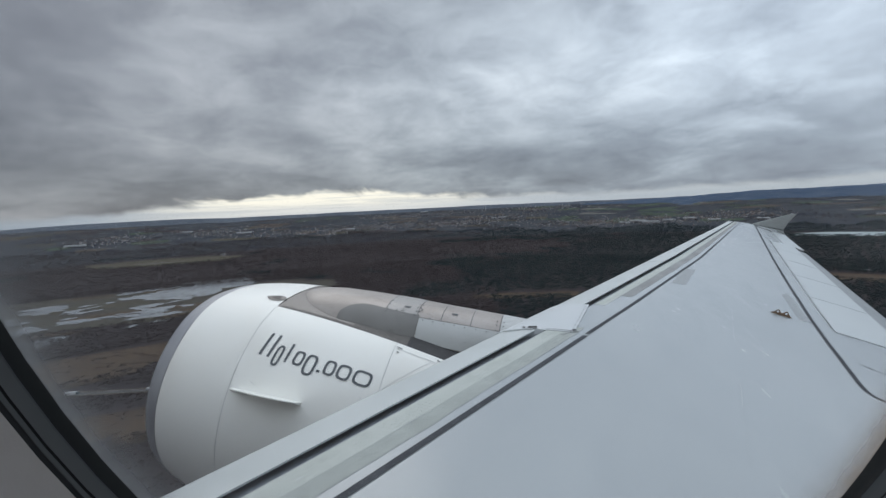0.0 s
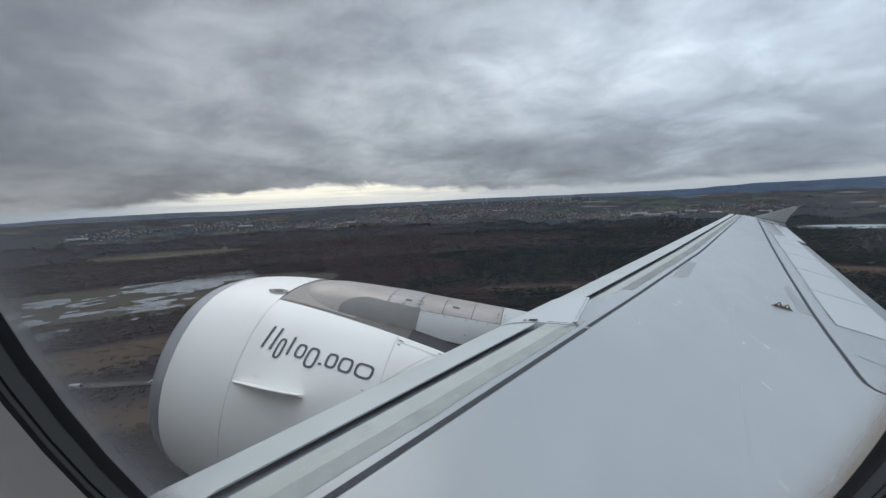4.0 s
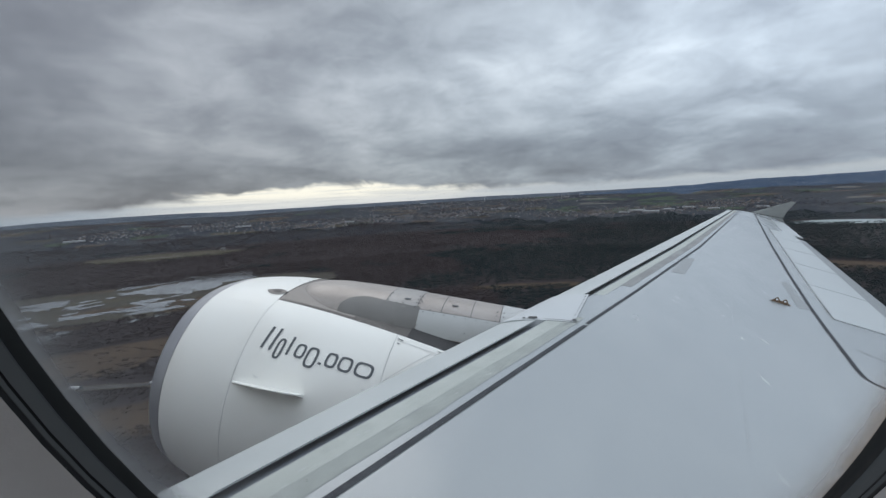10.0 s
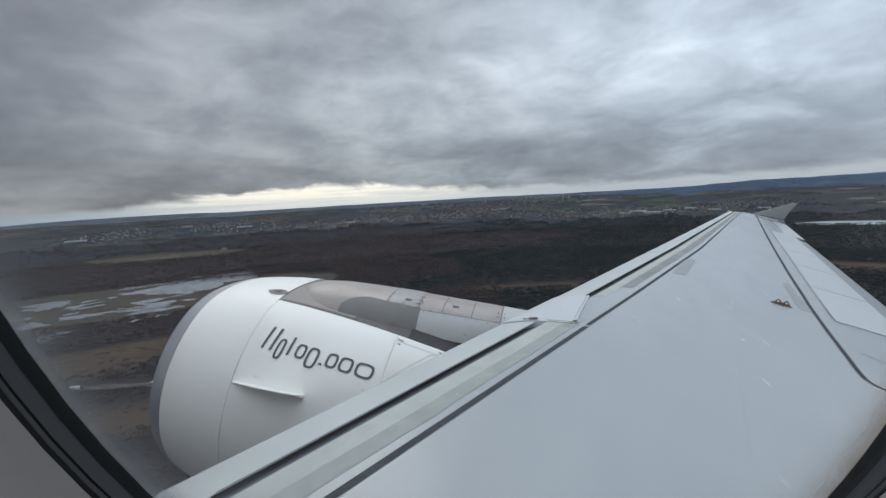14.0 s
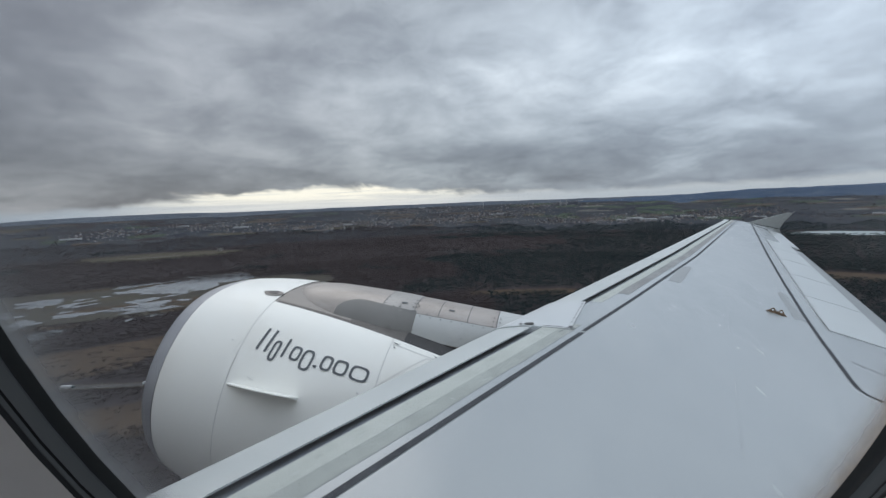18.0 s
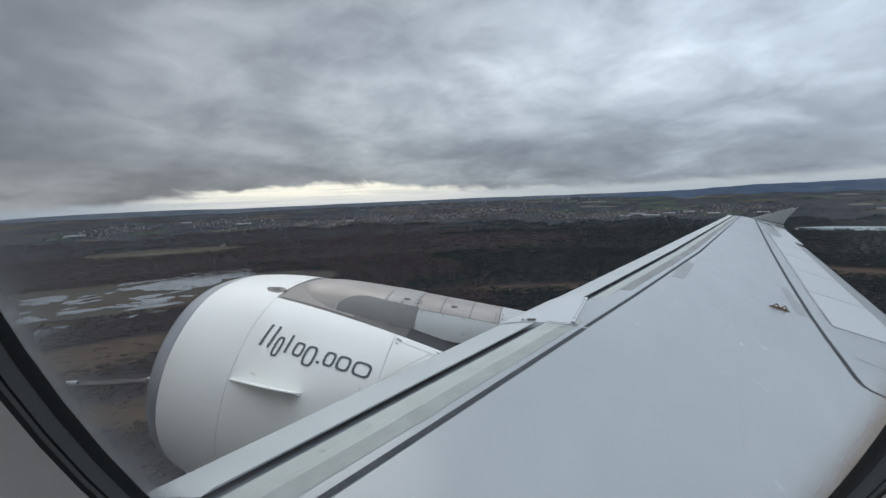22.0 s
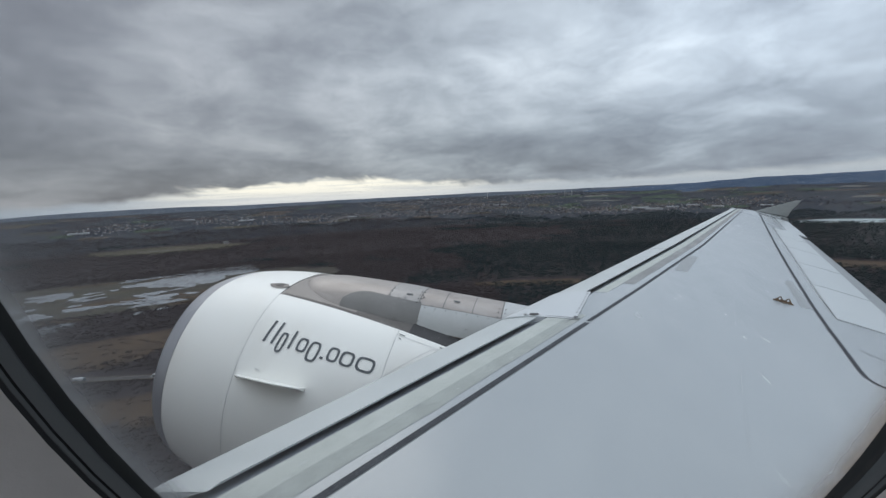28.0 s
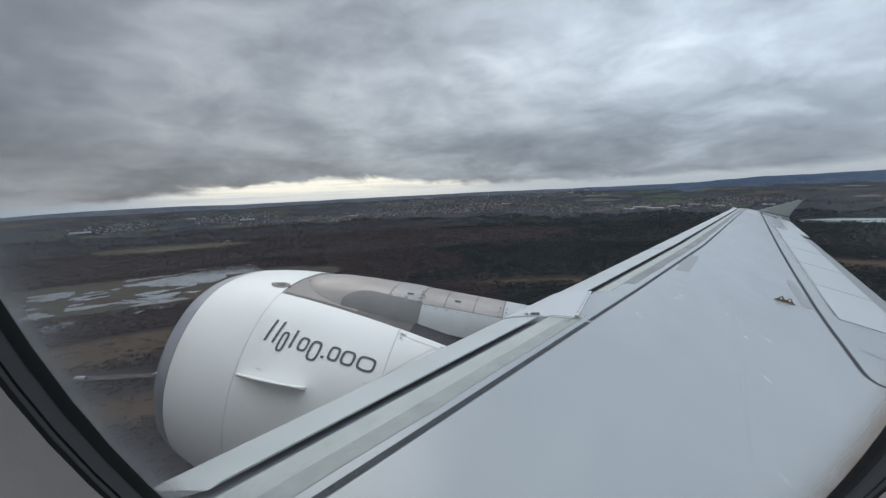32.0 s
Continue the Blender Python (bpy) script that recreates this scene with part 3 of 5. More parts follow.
for i in range(44):
    yy = random.uniform(1.15, 3.1)
    dd = chord(yy)[0] + random.choice((0.45, 0.48, 0.53, 0.605)) + random.uniform(-0.012, 0.012)
    ww, ll = random.uniform(0.003, 0.009), random.uniform(0.008, 0.028)
    plate("sealant_flake", [(dd, yy), (dd + ww, yy + 0.004), (dd + ww * 0.8 + 0.5105 * ll, yy + ll), (dd + 0.5105 * ll, yy + ll * 0.9)], LIGHT if i % 3 else GREYTAPE, 0.0026)
# rivet heads showing through the sealant, in short rows, and scattered pits
def rivet(y, d, r, mat):
    x = chord(y)[0] + d
    part("rivet", tube(on(x, y, 0.001), on(x, y, 0.0036), r, r * 0.8, 6), mat, wing)


for y0, y1, d0, k in ((1.74, 2.06, 0.45, 3), (1.78, 2.10, 0.515, 3), (1.66, 2.02, 0.58, 2), (1.20, 1.62, 0.575, 1), (2.3, 2.9, 0.475, 1)):
    for j in range(k):
        for i in range(int((y1 - y0) / 0.026)):
            if random.random() < 0.72:
                rivet(y0 + 0.026 * i + random.uniform(-0.002, 0.002), d0 + 0.018 * j, 0.0017, RIVETM)
for i in range(30):
    rivet(random.uniform(1.1, 3.0), random.uniform(0.44, 0.60), random.uniform(0.0014, 0.0026), RIVETM if i % 3 else LIGHT)

# escape-line fitting: an upright bronze plate with two humps, each with a hole, on a thin foot


def fitting_plate(length=0.20, step=0.0035, thick=0.008):
    """A plate in the x-z plane, thick along y, cut out of a fine grid."""
    verts, faces, at = [], [], {}

    def corner(i, k):
        if (i, k) not in at:
            at[i, k] = len(verts)
            verts.append((i * step, 0.0, k * step))
        return at[i, k]

    half_n = int(length / 2 / step)
    for i in range(-half_n, half_n):
        u = (i + 0.5) * step / (length / 2)
        height = 0.013 * (1 - abs(u) ** 3) + 0.036 * (math.exp(-((u - 0.40) / 0.25) ** 2) + math.exp(-((u + 0.40) / 0.25) ** 2))
        for k in range(int(height / step) + 1):
            z = (k + 0.5) * step
            if min(math.hypot((i + 0.5) * step - c, z - 0.025) for c in (-0.20 * length, 0.20 * length)) > 0.0115:
                faces.append((corner(i, k), corner(i + 1, k), corner(i + 1, k + 1), corner(i, k + 1)))
    bm = raw(verts, faces)
    bmesh.ops.solidify(bm, geom=bm.faces[:], thickness=thick)
    return bm


foot_z = top(2.70, 5.11)
fitting = part("wing_fitting", loft([[on(2.60 + 0.028 * i, 5.115 - 0.003 * i + s * (0.010 + 0.012 * math.sin(math.pi * i / 7)), 0.004) for s in (-1, -0.5, 0.5, 1)] for i in range(8)]), BRONZE, wing, "bronze fitting plate with two holes")
plate_part = part("upright_plate", fitting_plate(), BRONZE, fitting)
plate_part.matrix_local = Matrix.Translation((2.70, 5.108, foot_z + 0.004)) @ Matrix.Rotation(math.atan2(top(2.80, 5.10) - top(2.60, 5.12), 0.20) * -1.0, 4, "Y") @ Matrix.Rotation(-0.10, 4, "Z")

# wingtip: rounded cap and the fence, above and below
rr = []
for i in range(6):
    a = i / 5 * math.pi / 2
    y = TIP + 0.10 * math.sin(a)
    le, c = chord(TIP)
    row = []
    for s in (0.02, 0.08, 0.2, 0.4, 0.6, 0.8, 0.97):
        row.append((le + s * c + 0.05 * math.sin(a), y, top(le + s * c, TIP) - 0.10 * (1 - math.cos(a))))
    rr.append(row)
part("wingtip_cap", loft(rr), LIGHT, wing, "rounded wingtip")
for sign, prof in ((1, [(6.70, 0.44), (7.05, 0.60), (7.45, 0.79), (7.70, 0.905), (7.86, 0.935), (7.80, 0.83), (7.68, 0.62), (7.60, 0.38)]), (-1, [(6.75, 0.42), (7.60, 0.36), (7.85, -0.02), (7.9, -0.12), (7.78, -0.12), (7.4, 0.08)])):
    bmf = raw([(x, TIP + 0.08 + 0.02 * s * 0.8, z) for s in (-1, 1) for x, z in prof],
              [tuple(range(len(prof))), tuple(range(2 * len(prof) - 1, len(prof) - 1, -1))] + [(i, (i + 1) % len(prof), len(prof) + (i + 1) % len(prof), len(prof) + i) for i in range(len(prof))])
    bmesh.ops.bevel(bmf, geom=bmf.edges[:], offset=0.006, segments=1, affect="EDGES")
    part("wingtip_fence", bmf, FENCE, wing, "swept pale wingtip fence")
part("navigation_light", loft([[(5.95 + 0.07 * i, TIP + 0.03 + 0.05 * math.cos(k * math.pi / 4) * (1 - abs(i - 1) * 0.6), top(5.95, TIP) + 0.01 + 0.035 * math.sin(k * math.pi / 4) * (1 - abs(i - 1) * 0.6)) for k in range(8)] for i in range(3)], closed=True, caps=True), LIGHT, wing)

spots = random.Random(21)
for i in range(10):
    yy = spots.uniform(1.3, 9.0)
    xx = chord(yy)[0] + spots.uniform(0.85, 2.6)
    ss = spots.uniform(0.002, 0.0045)
    ribbon("dirt_speck", [(xx, yy), (xx + ss * spots.uniform(0.5, 2.0), yy + ss * spots.uniform(-1.0, 1.5))], ss * 0.7, SEAM, lift=0.0012)
for y in (12.2, 12.8, 13.4, 13.9, 14.3, 14.7, 15.0):
    x = sum(chord(y)) - 0.03
    part("static_wick", tube((x, y, top(x, y) - 0.012), (x + 0.16, y + 0.01, top(x, y) - 0.022), 0.010, 0.004, 6), SEAM, wing, "thin dark static wick")
ribbon("tip_seam", [(6.60, 14.95), (6.85, 14.60), (6.98, 14.25)], 0.03, SEAM, lift=0.012)
plate("repair_patch", [(6.55, 15.10), (6.85, 15.12), (6.98, 14.55), (6.78, 14.60)], PATCH, 0.008, "faint grey repair patch")

# ---- fuselage: the starboard side of the shell round the cabin ----
FY, FZ, FR = -1.80, -0.35, 1.975


def shell(name, x0, x1, a0, a1, mat, parent, rad, label=""):
    kx = max(2, int((x1 - x0) / 0.5) + 1)
    ka = max(2, int(abs(a1 - a0) / 3) + 1)
    rr = []
    for i in range(kx):
        x = x0 + (x1 - x0) * i / (kx - 1)
        rr.append([(x, FY + rad * math.cos((a0 + (a1 - a0) * k / (ka - 1)) * DEG), FZ + rad * math.sin((a0 + (a1 - a0) * k / (ka - 1)) * DEG)) for k in range(ka)])
    return part(name, loft(rr), mat, parent, label)


fuselage = shell("fuselage", -7.0, 8.5, 29.4, 98.0, WHITE, airliner, FR, "white painted fuselage skin")
shell("skin_panel", -7.0, 8.5, -88.0, 2.3, WHITE, fuselage, FR, "white painted fuselage skin")
for x0, x1 in ((-7.0, -0.50), (0.48, 8.5)):
    shell("skin_panel", x0, x1, 2.3, 29.4, WHITE, fuselage, FR, "white painted fuselage skin")
    shell("inner_panel", x0, x1, 2.3, 29.4, LINING, fuselage, FR - 0.08, "grey-beige cabin side panel")
shell("inner_panel", -7.0, 8.5, 29.4, 98.0, LINING, fuselage, FR - 0.08, "grey-beige cabin side panel")
shell("inner_panel", -7.0, 8.5, -60.0, 2.3, LINING, fuselage, FR - 0.08, "grey-beige cabin side panel")
for k in (-12, -11, -10, -9, -8, -7, -6, -5, -4, -3, -2, 2, 3, 4, 5, 6, 7, 8, 9, 10, 11, 12, 13, 14, 15):
    xw = 0.533 * k
    rr = []
    for ring in (0.0, 0.5, 0.85, 1.0):
        row = []
        for i in range(20):
            t = 2 * math.pi * i / 20
            ang = 15.5 + 4.6 * ring * math.sin(t)
            row.append((xw + 0.115 * ring * math.cos(t), FY + (FR + 0.004) * math.cos(ang * DEG), FZ + (FR + 0.004) * math.sin(ang * DEG)))
        rr.append(row)
    part("cabin_window", loft(rr, closed=True), PANEL, fuselage, "dark oval cabin window")

# ---- engine ----
engine = empty("engine")
engine.parent = airliner
PROFILE = [(-3.085, 0.965), (-3.08, 0.988), (-3.055, 1.010), (-3.005, 1.034), (-2.90, 1.064), (-2.70, 1.108), (-2.45, 1.146), (-2.196, 1.170), (-1.9, 1.184), (-1.6, 1.188), (-1.25, 1.180), (-0.95, 1.163), (-0.6, 1.130), (-0.2, 1.075), (0.2, 1.0), (0.6, 0.91), (0.95, 0.82)]


def radius(x):
    for (x0, r0), (x1, r1) in zip(PROFILE, PROFILE[1:]):
        if x0 <= x <= x1:
            return r0 + (r1 - r0) * (x - x0) / (x1 - x0)
    return PROFILE[-1][1]


def crown(ang):
    """The nacelle is flattened a little at the top."""
    t = max(0.0, 1 - abs((ang % 360) - 90) / 42)
    return 1 - 0.062 * t * t * (3 - 2 * t)


def nac(x, ang, lift=0.0):
    """A point on the nacelle; ang in degrees up from the inboard side."""
    r = (radius(x) + lift) * crown(ang)
    return (x, AXIS_Y - r * math.cos(ang * DEG), AXIS_Z + r * math.sin(ang * DEG))


def revolve(xs, seg=96):
    return loft([[nac(x, 360 * k / seg) for k in range(seg)] for x in xs], closed=True)


def cowl_edge(x):
    """Angle of the cowl's upper edge beside the pylon."""
    return 64.4 - 5.8 * (x + 2.15) / 1.18


def cowl(xs, seg=72):
    """A cowl that stops either side of the pylon, with a turned-in upper edge."""
    out = []
    for x in xs:
        e = cowl_edge(x)
        row = [nac(x, e - 0.6, -0.10), nac(x, e - 0.15, -0.012)]
        row += [nac(x, e - (2 * e + 180) * k / seg) for k in range(seg + 1)]
        row += [nac(x, -180 - e + 0.15, -0.012), nac(x, -180 - e + 0.6, -0.10)]
        out.append(row)
    return loft(out)


def steps(a, b, k):
    return [a + (b - a) * i / (k - 1) for i in range(k)]


def circle(x, r, seg=96):
    out = []
    for k in range(seg):
        a, q = 2 * math.pi * k / seg, r * crown(360 * k / seg)
        out.append((x, AXIS_Y - q * math.cos(a), AXIS_Z + q * math.sin(a)))
    return out


part("inlet_lip", loft([circle(x, r) for x, r in ((-2.8, 0.885), (-2.95, 0.893), (-3.03, 0.915), (-3.07, 0.94))] + [circle(x, r) for x, r in PROFILE[:4]] + [circle(-2.905, 1.062)], closed=True), LIP, engine, "bare grey metal inlet lip")
part("inlet_duct", loft([circle(-2.8, 0.885), circle(-2.5, 0.87), circle(-2.0, 0.86), circle(-2.0, 0.3), circle(-2.3, 0.05)], closed=True), DARKIN, engine, "dark inlet duct")
part("inlet_cowl", revolve(steps(-2.898, -2.201, 12)), WHITE, engine, "white inlet cowl")
part("fan_cowl", cowl(steps(-2.195, -0.976, 18)), WHITE, engine, "white fan cowl")
part("reverser_cowl", cowl(steps(-0.970, 0.95, 20)), WHITE, engine, "white thrust reverser cowl")
for x, w in ((-2.198, 0.010), (-0.973, 0.006)):
    part("cowl_joint", loft([[nac(x + s * w / 2, cowl_edge(x) - (180 + 2 * cowl_edge(x)) * k / 72, -0.003) for k in range(73)] for s in (-1, 1)]), COWLSEAM, engine, "thin dark cowl joint")
part("core_nozzle", loft([circle(0.7, 0.62), circle(1.3, 0.5), circle(1.7, 0.38), circle(2.1, 0.06)], closed=True, caps=True), LIP, engine, "exhaust nozzle")


def nac_line(name, pts, w, mat, lift=0.003):
    """A thin strip on the nacelle along (x, angle) points."""
    path = []
    for (x0, a0), (x1, a1) in zip(pts, pts[1:]):
        path += [(x0 + (x1 - x0) * i / 8, a0 + (a1 - a0) * i / 8) for i in range(8)]
    path.append(pts[-1])
    rr = []
    for i, (x, a) in enumerate(path):
        xa, aa = path[max(i - 1, 0)]
        xb, ab = path[min(i + 1, len(path) - 1)]
        dx, da = xb - xa, (ab - aa) * DEG * 1.17
        d = math.hypot(dx, da)
        rr.append([nac(x - da / d * w / 2, a + dx / d * w / 2 / 1.17 / DEG, lift), nac(x + da / d * w / 2, a - dx / d * w / 2 / 1.17 / DEG, lift)])
    return part(name, loft(rr), mat, engine)


nac_line("panel_seam", [(-0.955, 37.7), (-0.65, 53.4), (-0.48, 52.0)], 0.005, COWLSEAM)
nac_line("panel_seam", [(-0.96, 55.6), (-0.35, 52.6)], 0.006, COWLSEAM)
for x, a, w, h in ((-2.02, 28.5, 0.06, 0.008), (-1.20, 26.5, 0.06, 0.012), (-2.62, 38.5, 0.012, 0.010), (-2.72, 57.0, 0.02, 0.010), (-2.245, 37.0, 0.025, 0.008), (-2.25, 39.0, 0.02, 0.008)):
    nac_line("placard", [(x, a), (x + w, a - 0.6)], h, COWLSEAM, 0.003)
for x, a, w in ((-0.955, 56.3, 0.05), (-0.945, 54.2, 0.022), (-0.60, 55.1, 0.035), (-0.47, 54.2, 0.028)):
    nac_line("cowl_hinge", [(x, a), (x + w, a - 0.5)], 0.009, SEAM, 0.008)
for x, a in ((-2.66, 55.0), (-2.58, 31.0), (-2.30, 33.5), (-2.31, 41.0), (-1.10, 33.0)):
    nac_line("dirt_speck", [(x, a), (x + 0.012, a - 0.25)], 0.007, SEAM, 0.003)
# dark strip in place of the shadow line along the cowl's edge
nac_line("cowl_edge_shade", [(x, cowl_edge(x) + 0.9) for x in steps(-2.17, -0.98, 7)], 0.034, SKIRT, -0.003)
for row in range(3):
    for i in range(14 - 3 * row):
        if (i * 7 + row * 5) % 6:
            q = Vector(nac(-2.80 + 0.036 * i + 0.012 * row, 63.0 - 1.2 * row - 0.25 * i))
            part("rivet", tube(q, q + Vector((0, -0.0012, 0.0016)), 0.0035, 0.003, 6), COWLSEAM, engine)
# cooling scoop near the top of the inlet cowl
rr = []
for i, (x, w) in enumerate(((-2.40, 0.5), (-2.36, 2.2), (-2.30, 3.0), (-2.24, 2.6), (-2.195, 0.6))):
    rr.append([nac(x, 71.6 + s * w, 0.004 + 0.012 * (1 - s * s)) for s in (-1, -0.5, 0, 0.5, 1)])
part("cooling_scoop", loft(rr), APRON, engine, "small grey flush scoop")
# the scoop's shaded inside, as a flat dark sheet
part("scoop_opening", loft([[nac(x, 71.6 + s * w, 0.019) for s in (-1, 0, 1)] for x, w in ((-2.345, 0.5), (-2.31, 1.3), (-2.25, 1.5))]), SKIRT, engine)
# strake: a thin fin along the inboard side
rr = []
for i, s in enumerate((0, 0.06, 0.15, 0.4, 0.7, 0.88, 0.96, 1.0)):
    x = -2.17 + 0.63 * s
    a = 24.2 + 1.4 * s
    hgt = 0.22 * min(1.0, 0.10 + s * 1.5) * (1.0 if s < 0.9 else 0.80 if s < 0.98 else 0.5)
    base = Vector(nac(x, a))
    up = (Vector(nac(x, a + 4.0, 1.0)) - Vector(nac(x, a + 4.0))).normalized()
    side = Vector((0, math.sin(a * DEG), math.cos(a * DEG)))
    rr.append([base - up * 0.02 + side * 0.014, base + up * hgt * 0.5 + side * 0.009, base + up * hgt + side * 0.004, base + up * hgt - side * 0.004, base + up * hgt * 0.5 - side * 0.009, base - up * 0.02 - side * 0.014])
part("strake", loft(rr, closed=True, caps=True), WHITE, engine, "white fin on the cowl side")

# lettering on the cowl, drawn as plain bars and rounded frames
LX0, LSC, ABASE, ASLOPE = -2.07, 1.01 / 195, 39.5, -2.9


def mark(name, outline, hole=None):
    """A flat shape on the cowl; outline in units along the line of writing and up from it (x-height is 1)."""
    def put_on(u, v):
        x = LX0 + u * LSC + 0.0108 * v
        s = (x - LX0) / 1.03
        return nac(x, ABASE + ASLOPE * s + v * 5.9, 0.004)
    k = len(outline)
    if hole:
        bmx = raw([put_on(*p) for p in outline + hole], [(i, (i + 1) % k, k + (i + 1) % k, k + i) for i in range(k)])
    else:
        cu, cv = sum(p[0] for p in outline) / k, sum(p[1] for p in outline) / k
        bmx = raw([put_on(*p) for p in outline] + [put_on(cu, cv)], [(i, (i + 1) % k, k) for i in range(k)])
    return part(name, bmx, LETTER, engine)


def bar(u0, v0, u1, v1, w):
    d = math.hypot(u1 - u0, (v1 - v0) * 24)
    nu, nv = -(v1 - v0) * 24 / d * w / 2, (u1 - u0) / d * w / 2 / 24
    pts = []
    for i in range(5):
        t = i / 4
        pts.append((u0 + (u1 - u0) * t + nu, v0 + (v1 - v0) * t + nv))
    for i in range(5):
        t = 1 - i / 4
        pts.append((u0 + (u1 - u0) * t - nu, v0 + (v1 - v0) * t - nv))
    mark("marking_bar", pts)


def loop(u, w, v0=0.0, v1=1.0, t=4.0):
    out, inn = [], []
    for i in range(24):
        a = 2 * math.pi * i / 24
        c, s = math.cos(a), math.sin(a)
        e = 3.4
        q = (abs(c) ** e + abs(s) ** e) ** (-1 / e)
        out.append((u + w / 2 * c * q, (v0 + v1) / 2 + (v1 - v0) / 2 * s * q))
        inn.append((u + (w / 2 - t) * c * q, (v0 + v1) / 2 + ((v1 - v0) / 2 - t / 27) * s * q))
    mark("marking_loop", out, inn)


bar(4, 0.0, 6, 1.66, 4.6)
bar(19, 0.0, 21, 1.66, 4.6)
loop(35, 14, -0.45, 1.0, 4.0)
bar(51, 0.0, 51, 1.32, 4.2)
loop(71, 18, 0.0, 1.0, 4.0)
loop(93, 20, -0.4, 1.0, 4.0)
bar(110, 0.0, 110, 0.16, 5.5)
loop(126, 19, 0.0, 1.0, 4.0)
loop(150, 23, 0.0, 1.0, 4.0)
loop(181, 30, 0.0, 1.0, 4.0)

# ---- pylon ----
pylon = empty("pylon")
pylon.parent = airliner
SECT = [(-2.20, -1.195, 0.06), (-2.175, -1.18, 0.18), (-2.12, -1.155, 0.30), (-2.0, -1.122, 0.39), (-1.85, -1.10, 0.435), (-1.6, -1.085, 0.455), (-1.3, -1.072, 0.45), (-1.05, -1.062, 0.42), (-0.9, -1.058, 0.37), (-0.5, -1.05, 0.345), (-0.16, -1.045, 0.325)]


def sect(x):
    for s0, s1 in zip(SECT, SECT[1:]):
        if s0[0] <= x <= s1[0]:
            t = (x - s0[0]) / (s1[0] - s0[0])
            return s0[1] + (s1[1] - s0[1]) * t, s0[2] + (s1[2] - s0[2]) * t
    return SECT[-1][1:]


def pyl(x, a, lift=0.0):
    """A point of the pylon's skin: a runs from -1 (inboard foot) over the crest (0) to 1."""
    zt, hw = sect(x)
    foot = -1.56
    hgt = zt - foot
    t = abs(a) * math.pi / 2
    e = 0.74
    y = (hw + lift) * math.sin(t) ** e
    z = foot + (hgt + lift) * math.cos(t) ** e if abs(a) < 1 else foot
    return (x, AXIS_Y + (y if a > 0 else -y), z)


body = part("pylon_fairing", loft([[pyl(x, -1 + i / 14) for i in range(29)] for x in steps(-2.20, -0.16, 34)], caps=True), PYLON, pylon, "brushed beige-silver pylon fairing")
rr = []
for x in steps(-0.16, 0.75, 10):
    rr.append([(p[0], p[1], min(p[2], top(max(x, 0.02), AXIS_Y) - 0.02) if x > 0.05 else p[2]) for p in [pyl(-0.16, -1 + i / 14, 0.002) for i in range(29)] for p in [(x, p[1], p[2])]])
part("pylon_rear", loft(rr), PYLIGHT, pylon, "pale grey rear pylon fairing")


def skin_patch(name, x0, x1, a0, a1, mat, lift, label="", rounded=0.0, drop=0.0):
    rr = []
    for i, x in enumerate(steps(x0, x1, 14)):
        s = i / 13
        q = 1.0
        if rounded:
            q = math.sqrt(max(0.0, 1 - max(0.0, (rounded - s) / rounded) ** 2))
        rr.append([pyl(x, a1 + (a0 + drop * s - a1) * q * (1 - j / 6), lift) for j in range(7)])
    return part(name, loft(rr), mat, pylon, label)


skin_patch("grey_side_panel", -1.70, -0.90, -0.23, -0.84, PYGREY, 0.004, "darker grey rounded side panel", 0.42, -0.15)
# the skirt's underside shade, painted as a darker brown patch
skin_patch("shaded_skirt", -2.06, -1.62, -0.66, -0.97, SKIRT, 0.003, "darker brown lower skirt, shade put into its colour", 0.9)
skin_patch("aft_side_panel", -0.895, -0.10, -0.43, -0.79, PYLIGHT, 0.006, "pale grey riveted side panel")
skin_patch("top_panel", -1.225, -0.935, -0.40, 0.30, PYPALE, 0.0025, "pale grey upper panel")
# dark sheet in place of the shade below the side panels
skin_patch("underside_shade", -1.68, -0.10, -0.80, -0.995, SLOT, 0.005, "dark sheet for the shade below the pylon panel")
for x in (-1.23, -0.93, -0.70, -0.43, -0.17):
    skin_patch("panel_seam", x, x + 0.006, -0.42, 0.3, SEAM, 0.003)
skin_patch("panel_seam", -0.9, -0.10, -0.420, -0.427, SEAM, 0.008)
for x in steps(-0.86, -0.08, 9):
    p = Vector(pyl(x, -0.46, 0.006))
    part("bolt", tube(p, p + Vector((0, -0.006, 0.003)), 0.007, 0.006), BOLT, pylon)
for x in (-0.89, -0.45, -0.3):
    p = Vector(pyl(x, -0.68, 0.006))
    part("bolt", tube(p, p + Vector((0, -0.006, 0.003)), 0.007, 0.006), BOLT, pylon)
for x, a in ((-1.12, -0.33), (-0.95, -0.38), (-0.80, -0.40), (-0.90, -0.25)):
    p = Vector(pyl(x, a, 0.003))
    part("bolt", tube(p, p + Vector((0, -0.004, 0.005)), 0.007, 0.006), BOLT, pylon)
for x in (-1.215, -0.945, -0.915):
    for a in (-0.37, -0.29, -0.20, -0.10):
        p = Vector(pyl(x, a, 0.003))
        part("bolt", tube(p, p + Vector((0, -0.004, 0.006)), 0.006, 0.005), BOLT, pylon)
for x in (-0.20, -0.14):
    for a in (-0.40, -0.30, -0.20):
        p = Vector(pyl(x, a, 0.003))
        part("bolt", tube(p, p + Vector((0, -0.004, 0.006)), 0.006, 0.005), BOLT, pylon)
p = Vector(pyl(-1.07, -0.30, 0.003))
part("access_cover", tube(p, p + Vector((0, -0.003, 0.004)), 0.016, 0.016, 16), PYPALE, pylon, "small round access cover")
for x, a in ((-1.07, -0.2), (-0.62, -0.2)):
    skin_patch("placard", x, x + 0.06, a, a - 0.04, SEAM, 0.005)
